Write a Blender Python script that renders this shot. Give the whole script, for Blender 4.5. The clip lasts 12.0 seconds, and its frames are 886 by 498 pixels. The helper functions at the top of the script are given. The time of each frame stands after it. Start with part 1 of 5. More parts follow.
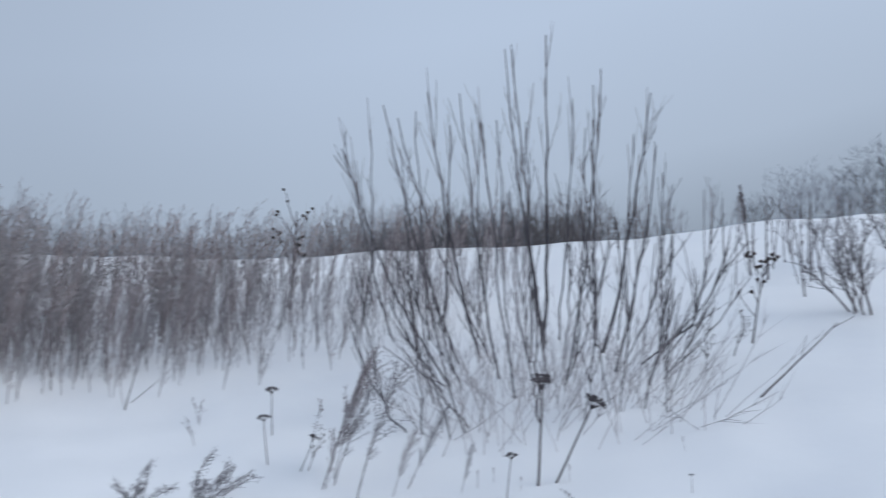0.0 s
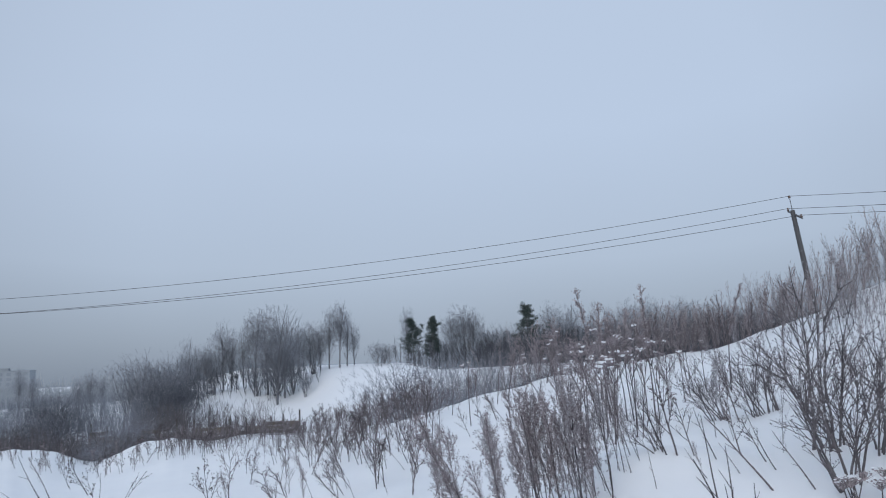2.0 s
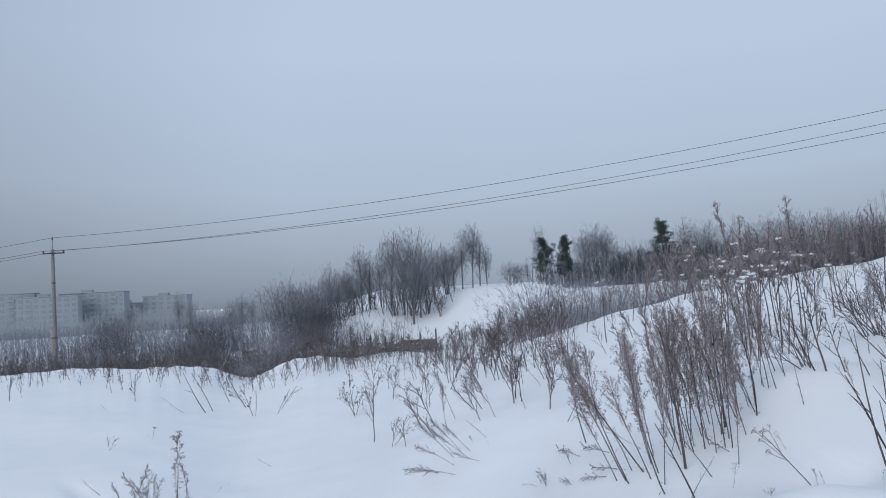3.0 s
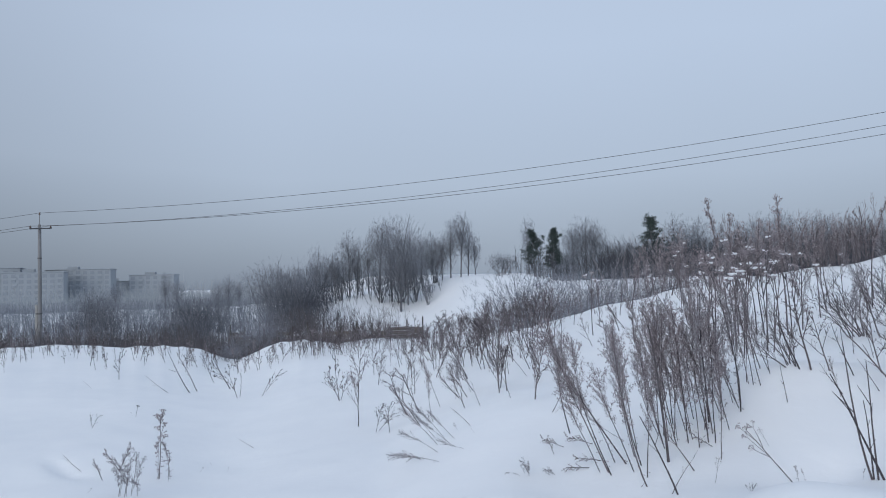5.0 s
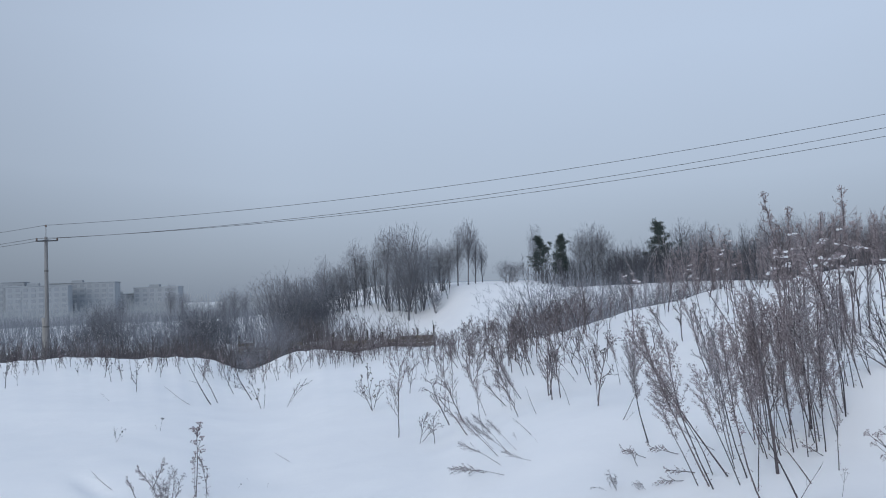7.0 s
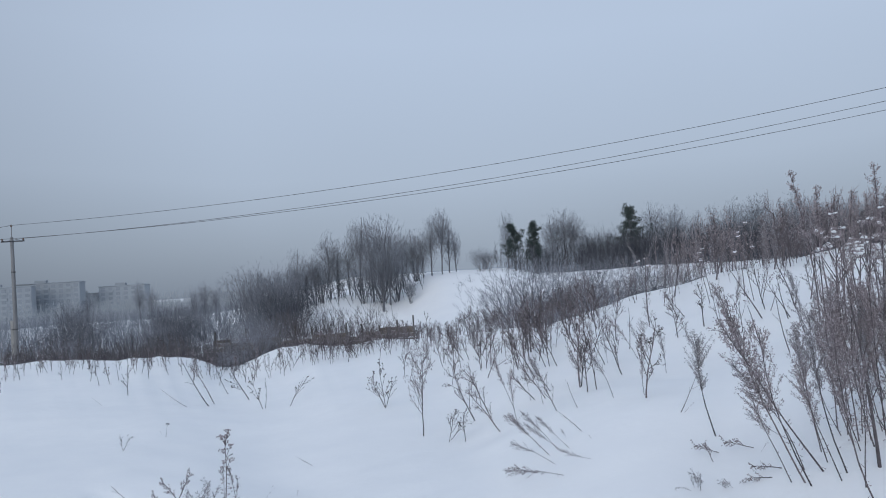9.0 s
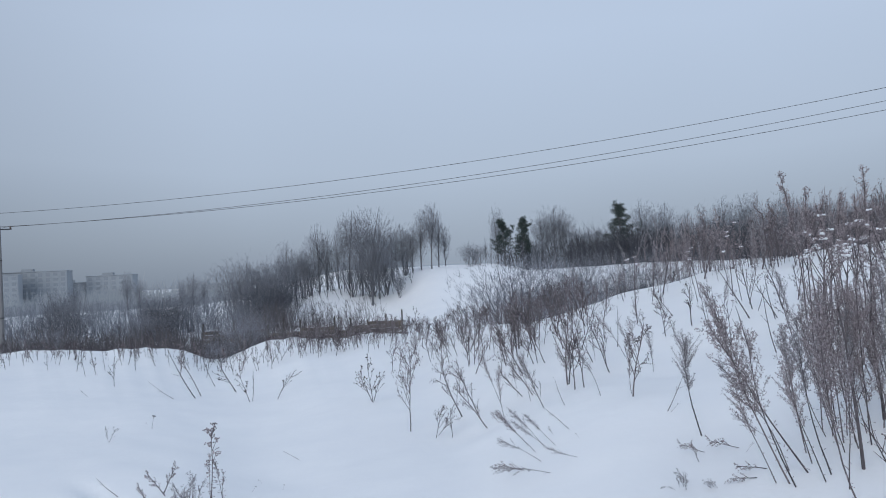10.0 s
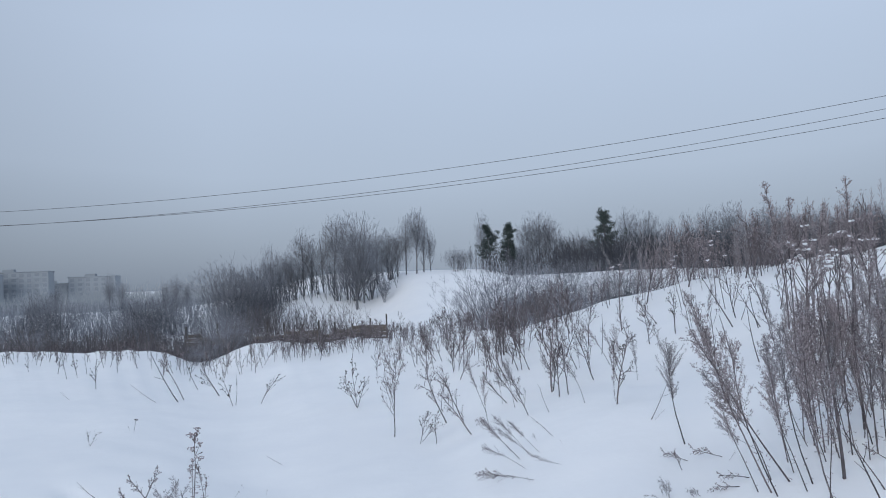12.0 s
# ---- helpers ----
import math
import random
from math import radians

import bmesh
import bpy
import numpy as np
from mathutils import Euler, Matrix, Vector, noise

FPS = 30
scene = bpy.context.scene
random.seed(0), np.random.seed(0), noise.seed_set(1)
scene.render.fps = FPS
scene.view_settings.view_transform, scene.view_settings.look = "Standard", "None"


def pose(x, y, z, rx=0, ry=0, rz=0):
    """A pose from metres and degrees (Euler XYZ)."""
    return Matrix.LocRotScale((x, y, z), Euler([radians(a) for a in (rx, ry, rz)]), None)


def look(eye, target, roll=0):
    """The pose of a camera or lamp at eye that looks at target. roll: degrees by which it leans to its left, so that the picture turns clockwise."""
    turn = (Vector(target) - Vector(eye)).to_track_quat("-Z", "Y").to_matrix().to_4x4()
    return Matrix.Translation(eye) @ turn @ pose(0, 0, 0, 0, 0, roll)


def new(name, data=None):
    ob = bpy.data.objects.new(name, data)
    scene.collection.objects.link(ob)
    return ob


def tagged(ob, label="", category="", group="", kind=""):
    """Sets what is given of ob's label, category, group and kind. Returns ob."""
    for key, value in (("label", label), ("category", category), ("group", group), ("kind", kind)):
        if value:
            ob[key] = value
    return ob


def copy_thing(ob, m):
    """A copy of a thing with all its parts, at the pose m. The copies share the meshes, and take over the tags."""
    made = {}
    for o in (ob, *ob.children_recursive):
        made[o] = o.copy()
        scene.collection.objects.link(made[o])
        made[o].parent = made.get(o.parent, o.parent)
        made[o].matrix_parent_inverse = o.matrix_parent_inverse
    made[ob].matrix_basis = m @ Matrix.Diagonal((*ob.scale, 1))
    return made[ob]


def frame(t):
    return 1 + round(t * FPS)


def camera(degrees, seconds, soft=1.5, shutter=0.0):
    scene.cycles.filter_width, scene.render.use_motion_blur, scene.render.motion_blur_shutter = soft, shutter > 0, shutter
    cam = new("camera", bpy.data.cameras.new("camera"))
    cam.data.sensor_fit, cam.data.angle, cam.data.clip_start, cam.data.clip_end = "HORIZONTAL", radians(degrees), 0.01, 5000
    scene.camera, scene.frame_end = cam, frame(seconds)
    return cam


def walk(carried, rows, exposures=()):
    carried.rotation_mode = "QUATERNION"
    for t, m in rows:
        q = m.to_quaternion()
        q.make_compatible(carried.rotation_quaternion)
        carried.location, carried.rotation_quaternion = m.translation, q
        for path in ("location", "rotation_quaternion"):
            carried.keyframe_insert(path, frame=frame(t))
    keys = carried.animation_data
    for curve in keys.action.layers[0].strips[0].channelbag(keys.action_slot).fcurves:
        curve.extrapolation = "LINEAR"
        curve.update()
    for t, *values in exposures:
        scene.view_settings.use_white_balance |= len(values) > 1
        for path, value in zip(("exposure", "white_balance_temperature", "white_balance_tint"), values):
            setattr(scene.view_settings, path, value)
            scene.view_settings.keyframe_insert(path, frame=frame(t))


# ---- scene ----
# ---- camera: seconds, eye, then yaw, pitch and roll in degrees ----
cam = camera(56.29, 12.0, soft=1.0, shutter=0.095)
PATH = (
    (0, 1.162, -0.771, 1.519, -88.79, 8.31, -2.47),
    (0.2, 1.020, -0.668, 1.571, -75.32, 7.40, -2.62),
    (0.3, 0.997, -0.666, 1.622, -68.97, 6.77, -3.79),
    (0.5, 0.930, -0.593, 1.611, -58.19, 6.70, -4.91),
    (0.7, 0.841, -0.541, 1.612, -48.19, 6.84, -6.18),
    (0.8, 0.794, -0.520, 1.619, -43.30, 7.09, -6.61),
    (1, 0.765, -0.408, 1.667, -34.05, 7.65, -6.62),
    (1.2, 0.655, -0.373, 1.699, -26.00, 8.32, -6.11),
    (1.3, 0.643, -0.348, 1.688, -22.52, 8.66, -5.52),
    (1.5, 0.691, -0.272, 1.691, -16.52, 9.00, -4.36),
    (2, 0.629, -0.313, 1.704, -6.57, 8.13, -2.43),
    (2.5, 0.621, -0.313, 1.699, -0.81, 5.13, -2.60),
    (3, 0.611, -0.317, 1.692, 2.71, 3.07, -3.18),
    (5, 0.599, -0.302, 1.680, 1.99, 2.26, -1.30),
    (5.5, 0.578, -0.279, 1.671, -0.45, 2.33, 0.11),
    (6, 0.463, -0.171, 1.643, -1.25, 2.74, 0.47),
    (6.5, 0.337, 0.006, 1.639, 1.07, 2.76, -1.55),
    (7, 0.164, 0.168, 1.619, 2.18, 2.87, -2.04),
    (7.2, 0.091, 0.233, 1.624, 1.41, 3.41, -2.61),
    (8.8, -0.372, 0.519, 1.647, 0.28, 3.21, -4.14),
    (9, -0.381, 0.514, 1.662, 0.02, 2.05, -3.66),
    (9.5, -0.360, 0.538, 1.672, -0.59, 1.49, -3.32),
    (10, -0.381, 0.521, 1.675, -0.67, 1.63, -2.84),
    (10.5, -0.397, 0.515, 1.685, -0.16, 1.91, -2.63),
    (11, -0.397, 0.510, 1.683, -0.16, 2.12, -2.60),
    (11.5, -0.384, 0.506, 1.682, -0.83, 2.12, -2.53),
    (12, -0.391, 0.512, 1.687, -1.71, 1.92, -2.23),
)


def eye_pose(x, y, z, yaw, pitch, roll):
    a, b = radians(yaw), radians(pitch)
    ahead = Vector((-math.sin(a) * math.cos(b), math.cos(a) * math.cos(b), math.sin(b)))
    return look(Vector((x, y, z)), Vector((x, y, z)) + ahead, roll)


walk(cam, [(t, eye_pose(*row)) for t, *row in PATH], exposures=((0.0, 0.02), (0.7, -0.01), (1.5, 0.03), (2.5, 0.0), (7.2, -0.01), (8.8, -0.08), (9.4, -0.04), (12.0, 0.0)))

# ---- overcast winter daylight ----
SUN_UP, SUN_TURN = radians(26), radians(205)
world = bpy.data.worlds.new("overcast_sky")
scene.world = world
world.use_nodes = True
wn, wl = world.node_tree.nodes, world.node_tree.links
wn.clear()
w_out, w_mix = wn.new("ShaderNodeOutputWorld"), wn.new("ShaderNodeMixShader")
w_cloud, w_clear = wn.new("ShaderNodeBackground"), wn.new("ShaderNodeBackground")
w_sky = wn.new("ShaderNodeTexSky")
w_sky.sky_type, w_sky.sun_disc, w_sky.sun_elevation, w_sky.sun_rotation = "NISHITA", False, SUN_UP, SUN_TURN
w_sky.dust_density = 2.0
w_co, w_sep, w_ramp = wn.new("ShaderNodeTexCoord"), wn.new("ShaderNodeSeparateXYZ"), wn.new("ShaderNodeValToRGB")
w_noise, w_add = wn.new("ShaderNodeTexNoise"), wn.new("ShaderNodeMath")
w_noise.inputs["Scale"].default_value, w_noise.inputs["Detail"].default_value = 1.6, 3.0
w_scale = wn.new("ShaderNodeMath")
w_scale.operation = "MULTIPLY_ADD"
w_scale.inputs[1].default_value, w_scale.inputs[2].default_value = 0.10, -0.05
wl.new(w_co.outputs["Generated"], w_sep.inputs[0])
wl.new(w_co.outputs["Generated"], w_noise.inputs["Vector"])
wl.new(w_noise.outputs["Fac"], w_scale.inputs[0])
w_dot, w_glow, w_base = wn.new("ShaderNodeVectorMath"), wn.new("ShaderNodeMath"), wn.new("ShaderNodeMath")
w_dot.operation, w_glow.operation = "DOT_PRODUCT", "MULTIPLY_ADD"
w_dot.inputs[1].default_value = (0.14, 0.97, 0.2)
w_glow.inputs[1].default_value, w_glow.inputs[2].default_value = 0.13, -0.11
wl.new(w_co.outputs["Generated"], w_dot.inputs[0])
wl.new(w_dot.outputs["Value"], w_glow.inputs[0])
wl.new(w_sep.outputs["Z"], w_base.inputs[0])
wl.new(w_glow.outputs[0], w_base.inputs[1])
wl.new(w_base.outputs[0], w_add.inputs[0])
wl.new(w_scale.outputs[0], w_add.inputs[1])
wl.new(w_add.outputs[0], w_ramp.inputs["Fac"])
stops = ((0.0, (0.25, 0.302, 0.38)), (0.05, (0.318, 0.382, 0.478)), (0.14, (0.432, 0.518, 0.65)), (0.3, (0.495, 0.597, 0.76)), (1.0, (0.50, 0.602, 0.765)))
while len(w_ramp.color_ramp.elements) < len(stops):
    w_ramp.color_ramp.elements.new(0.5)
for element, (at, colour) in zip(w_ramp.color_ramp.elements, stops):
    element.position, element.color = at, (*colour, 1)
wl.new(w_ramp.outputs["Color"], w_cloud.inputs["Color"])
w_half, w_veil = wn.new("ShaderNodeMath"), wn.new("ShaderNodeValToRGB")
w_half.operation = "MULTIPLY_ADD"
w_half.inputs[1].default_value, w_half.inputs[2].default_value = 0.5, 0.5
veil = ((0.0, 0.98), (0.6, 0.98), (0.75, 0.88), (0.87, 0.74), (0.97, 1.05), (1.0, 1.1))
while len(w_veil.color_ramp.elements) < len(veil):
    w_veil.color_ramp.elements.new(0.5)
for element, (at, grey) in zip(w_veil.color_ramp.elements, veil):
    element.position, element.color = at, (grey, grey, grey, 1)
w_veil.color_ramp.interpolation = "B_SPLINE"
wl.new(w_dot.outputs["Value"], w_half.inputs[0])
wl.new(w_half.outputs[0], w_veil.inputs["Fac"])
wl.new(w_veil.outputs["Color"], w_cloud.inputs["Strength"])
wl.new(w_sky.outputs["Color"], w_clear.inputs["Color"])
w_clear.inputs["Strength"].default_value = 0.1
w_mix.inputs[0].default_value = 0.05
wl.new(w_cloud.outputs[0], w_mix.inputs[1])
wl.new(w_clear.outputs[0], w_mix.inputs[2])
wl.new(w_mix.outputs[0], w_out.inputs["Surface"])
sun = new("sun", bpy.data.lights.new("sun", "SUN"))
sun.data.energy, sun.data.angle, sun.data.color = 1.05, radians(40), (1.0, 0.98, 0.95)
sun.rotation_euler = (radians(90) - SUN_UP, 0, radians(180) - SUN_TURN)

# ---- materials ----
def material(name, dark, light, rough=0.8, scale=9.0, relief=0.0, relief_scale=40.0, spread=0.0, metal=0.0, per_thing=0.0, stretch=(1, 1, 1), world_space=False):
    """A surface whose colour wanders between dark and light at two scales, with a fine relief."""
    m = bpy.data.materials.new(name)
    m.use_nodes = True
    n, l = m.node_tree.nodes, m.node_tree.links
    b = n["Principled BSDF"]
    b.inputs["Roughness"].default_value, b.inputs["Metallic"].default_value = rough, metal
    co, mp = n.new("ShaderNodeTexCoord"), n.new("ShaderNodeMapping")
    mp.inputs["Scale"].default_value = stretch
    big, fine, mix, ramp = n.new("ShaderNodeTexNoise"), n.new("ShaderNodeTexNoise"), n.new("ShaderNodeMath"), n.new("ShaderNodeValToRGB")
    if world_space:
        geo = n.new("ShaderNodeNewGeometry")
        l.new(geo.outputs["Position"], mp.inputs["Vector"])
    else:
        l.new(co.outputs["Object"], mp.inputs["Vector"])
    for tex, s in ((big, scale), (fine, scale * 7.3)):
        tex.inputs["Scale"].default_value, tex.inputs["Detail"].default_value = s, 4.0
        l.new(mp.outputs[0], tex.inputs["Vector"])
    mix.operation = "MULTIPLY_ADD"
    mix.inputs[1].default_value = 0.4
    half = n.new("ShaderNodeMath")
    half.operation = "MULTIPLY"
    half.inputs[1].default_value = 0.6
    l.new(big.outputs["Fac"], half.inputs[0])
    l.new(fine.outputs["Fac"], mix.inputs[0])
    l.new(half.outputs[0], mix.inputs[2])
    last = mix.outputs[0]
    if per_thing or spread:
        source = n.new("ShaderNodeObjectInfo") if per_thing else n.new("ShaderNodeNewGeometry")
        shift = n.new("ShaderNodeMath")
        shift.operation = "MULTIPLY_ADD"
        amount = per_thing or spread
        shift.inputs[1].default_value = amount
        l.new(source.outputs["Random" if per_thing else "Random Per Island"], shift.inputs[0])
        less = n.new("ShaderNodeMath")
        less.operation = "SUBTRACT"
        less.inputs[1].default_value = amount / 2
        l.new(last, less.inputs[0])
        l.new(less.outputs[0], shift.inputs[2])
        last = shift.outputs[0]
    ramp.color_ramp.elements[0].position, ramp.color_ramp.elements[1].position = 0.3, 0.7
    ramp.color_ramp.elements[0].color, ramp.color_ramp.elements[1].color = (*dark, 1), (*light, 1)
    l.new(last, ramp.inputs["Fac"])
    l.new(ramp.outputs["Color"], b.inputs["Base Color"])
    if relief:
        tex, bump = n.new("ShaderNodeTexNoise"), n.new("ShaderNodeBump")
        tex.inputs["Scale"].default_value, tex.inputs["Detail"].default_value = relief_scale, 5.0
        l.new(mp.outputs[0], tex.inputs["Vector"])
        bump.inputs["Strength"].default_value, bump.inputs["Distance"].default_value = relief, 0.02
        l.new(tex.outputs["Fac"], bump.inputs["Height"])
        l.new(bump.outputs[0], b.inputs["Normal"])
    return m


SNOW = material("snow", (0.86, 0.875, 0.905), (0.92, 0.93, 0.945), 0.65, 0.35, 0.45, 4.0, world_space=True)
SNOW_CAP = material("snow_cap", (0.82, 0.84, 0.88), (0.88, 0.9, 0.93), 0.7, 12, 0.3, 30)
STEM = material("dry_stem", (0.060, 0.053, 0.060), (0.167, 0.143, 0.152), 0.85, 14, per_thing=0.5)
SEED = material("dry_seed_head", (0.172, 0.149, 0.158), (0.427, 0.377, 0.395), 0.95, 20, spread=0.6)
SEED_DARK = material("dark_seed_speck", (0.048, 0.042, 0.046), (0.163, 0.140, 0.144), 0.95, 20, spread=0.6)
SEED_PALE = material("frosted_seed_head", (0.173, 0.165, 0.180), (0.413, 0.400, 0.428), 0.95, 20, spread=0.6)
HEAD_DARK = material("dark_button_head", (0.018, 0.015, 0.016), (0.06, 0.045, 0.04), 0.9, 60, spread=0.4)
TWIG = material("shrub_bark", (0.060, 0.056, 0.064), (0.165, 0.147, 0.157), 0.8, 12, spread=0.5)
FROST_TWIG = material("frosted_twig", (0.26, 0.245, 0.26), (0.46, 0.44, 0.46), 0.85, 12, spread=0.5)
WILLOW = material("willow_bark", (0.026, 0.025, 0.034), (0.079, 0.072, 0.084), 0.75, 9, 0.2, 60, spread=0.4)
# Bark and crown colours are lightened and blued to carry the mist.
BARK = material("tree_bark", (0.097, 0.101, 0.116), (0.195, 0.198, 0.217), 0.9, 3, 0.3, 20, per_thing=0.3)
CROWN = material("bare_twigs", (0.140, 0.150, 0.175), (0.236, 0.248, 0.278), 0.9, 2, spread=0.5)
BRUSH = material("brush_twigs", (0.072, 0.066, 0.072), (0.158, 0.144, 0.152), 0.9, 0.35, spread=0.5, world_space=True)
NEEDLE = material("pine_needles", (0.03, 0.046, 0.045), (0.065, 0.09, 0.082), 0.8, 2, spread=0.6)
POLE_DARK = material("tarred_pole_wood", (0.05, 0.05, 0.054), (0.11, 0.108, 0.11), 0.8, 4, 0.4, 30, stretch=(1, 1, 0.08))
POLE_WOOD = material("weathered_pole_wood", (0.15, 0.152, 0.158), (0.27, 0.272, 0.278), 0.85, 4, 0.4, 30, stretch=(1, 1, 0.08))
CONCRETE = material("pole_concrete", (0.22, 0.22, 0.215), (0.34, 0.335, 0.325), 0.85, 3, 0.3, 40)
STEEL = material("galvanised_steel", (0.08, 0.08, 0.085), (0.16, 0.16, 0.165), 0.5, 20, metal=0.6)
CERAMIC = material("insulator_ceramic", (0.10, 0.07, 0.06), (0.16, 0.11, 0.09), 0.25, 20)
WIRE = material("aluminium_wire", (0.06, 0.062, 0.068), (0.11, 0.112, 0.118), 0.5, 3, metal=0.3)
BOARD = material("weathered_board", (0.1, 0.083, 0.07), (0.19, 0.158, 0.135), 0.85, 5, 0.3, 40, per_thing=0.4, stretch=(0.1, 1, 1))
POST = material("fence_post", (0.05, 0.045, 0.04), (0.11, 0.10, 0.09), 0.85, 6, 0.3, 40)
# Winter mist is put into the blocks' wall, window and roof colours.
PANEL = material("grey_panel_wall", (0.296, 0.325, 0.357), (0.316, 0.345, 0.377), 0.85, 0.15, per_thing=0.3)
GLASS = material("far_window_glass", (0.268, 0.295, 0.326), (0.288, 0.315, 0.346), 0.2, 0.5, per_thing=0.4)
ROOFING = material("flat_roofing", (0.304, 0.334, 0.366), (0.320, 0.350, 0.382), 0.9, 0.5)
# Pale blue-grey of the next two stands in for mist over the valley.
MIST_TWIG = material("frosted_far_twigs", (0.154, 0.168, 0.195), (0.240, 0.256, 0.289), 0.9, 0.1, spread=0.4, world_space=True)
MIST_WOOD = material("rimed_far_wood", (0.30, 0.32, 0.34), (0.40, 0.42, 0.44), 0.9, 0.05, spread=0.3, world_space=True)
UNDERWOOD = material("underwood_twigs", (0.048, 0.052, 0.065), (0.098, 0.102, 0.118), 0.9, 0.3, spread=0.5, world_space=True)
SLOPE_TWIG = material("rimed_slope_twigs", (0.134, 0.140, 0.163), (0.326, 0.338, 0.381), 0.9, 0.5, spread=0.6, world_space=True)

# ---- the lie of the land: a bank that rises to a crest round the path, a hollow behind it and a far mound ----
CX, CY = 0.3, 0.1
# bearing, distance of the crest, its height as an angle from eye level, how the slope up to it bends
CREST = (
    (-180, 26, -4.0, 0.6), (-90, 26, -4.0, 0.6), (-40, 26, -3.6, 0.6), (-27.5, 25, -3.6, 0.6), (-24.2, 24.5, -3.8, 0.6), (-23.4, 24.5, -4.2, 0.6),
    (-22.5, 24.5, -3.88, 0.6), (-20.8, 24.5, -3.9, 0.6), (-18.2, 25, -4.3, 0.6), (-16.9, 25, -5.0, 0.6), (-15.9, 25, -5.75, 0.6), (-14.9, 24.5, -5.0, 0.58), (-13.5, 24, -4.2, 0.55),
    (-11.8, 23, -4.03, 0.5), (-6.5, 21, -4.1, 0.45), (-4, 20, -4.12, 0.45), (-1, 16, -4.1, 0.7), (1.5, 13.2, -4.0, 1.0),
    (4, 12.6, -3.58, 1.0), (6, 13, -3.2, 0.93), (8, 14, -2.65, 0.92), (10, 15, -2.12, 0.92), (12, 15.2, -1.7, 0.9), (14, 14.8, -1.25, 0.88),
    (16, 14.5, -0.82, 0.86), (18, 14.8, -0.5, 0.85), (20, 15.5, -0.15, 0.75), (22.5, 17, 0.2, 0.65), (25, 18, 0.55, 0.62), (27.5, 17.5, 1.05, 0.75),
    (30, 16, 1.8, 1.0), (33, 13.5, 2.85, 1.3), (36, 12, 3.95, 1.55), (39, 11.4, 5.0, 1.7), (43, 10.8, 6.35, 1.85), (46, 10.6, 7.15, 1.85),
    (50, 10.6, 8.1, 1.75), (57, 10.9, 8.45, 1.6), (62, 11.1, 8.0, 1.5), (70, 11.4, 7.3, 1.45), (78, 11.6, 6.85, 1.4),
    (90, 12, 7.1, 1.35), (117, 13, 7.2, 1.3), (150, 16, 5.0, 1.0), (180, 26, -4.0, 0.6),
)


def step(a, b, v):
    u = min(1.0, max(0.0, (v - a) / (b - a)))
    return u * u * (3 - 2 * u)


def ring(values, soften=(3, 2)):
    """The values at the bearings of CREST as a smooth ring of 1440 steps."""
    line = np.interp(np.arange(-180, 180, 0.25), [row[0] for row in CREST], values)
    for k in soften:
        line = sum(np.roll(line, j) for j in range(-k, k + 1)) / (2 * k + 1)
    return line.tolist()


def along(az, values):
    s = (az + 180) * 4
    i = int(s)
    return values[i % 1440] + (values[(i + 1) % 1440] - values[i % 1440]) * (s - i)


CREST_FAR, CREST_UP, BEND = (ring([row[k] for row in CREST]) for k in (1, 2, 3))
CREST_BROAD = ring([row[2] for row in CREST], (14, 10))


def hollow(x, y, px, py, w, d, turn=0.0, long=1.0):
    c, s = math.cos(turn), math.sin(turn)
    u, v = ((x - px) * c + (y - py) * s) / (w * long), (-(x - px) * s + (y - py) * c) / w
    return d * math.exp(-u * u - v * v)


def far_land(x, y, az, r):
    z = -2.4 - 6.5 * step(140, 420, r)
    back = 15 * (1 - step(-5, 0, az))
    z += (4.9 - 1.0 * step(3, 7, az)) * step(60 + back, 94 + back, r) * step(-17, -6, az) * (1 - step(150, 320, r))
    z += hollow(x, y, -11, 86, 5.5, 1.5)
    z += 0.65 * step(22, 45, r) * step(-15, -11, az) * (1 - step(55, 75, r))
    high = step(18, 40, az) * (1 - step(140, 178, az))
    return z * (1 - high) + high * (2.3 + 0.01 * min(r, 60))


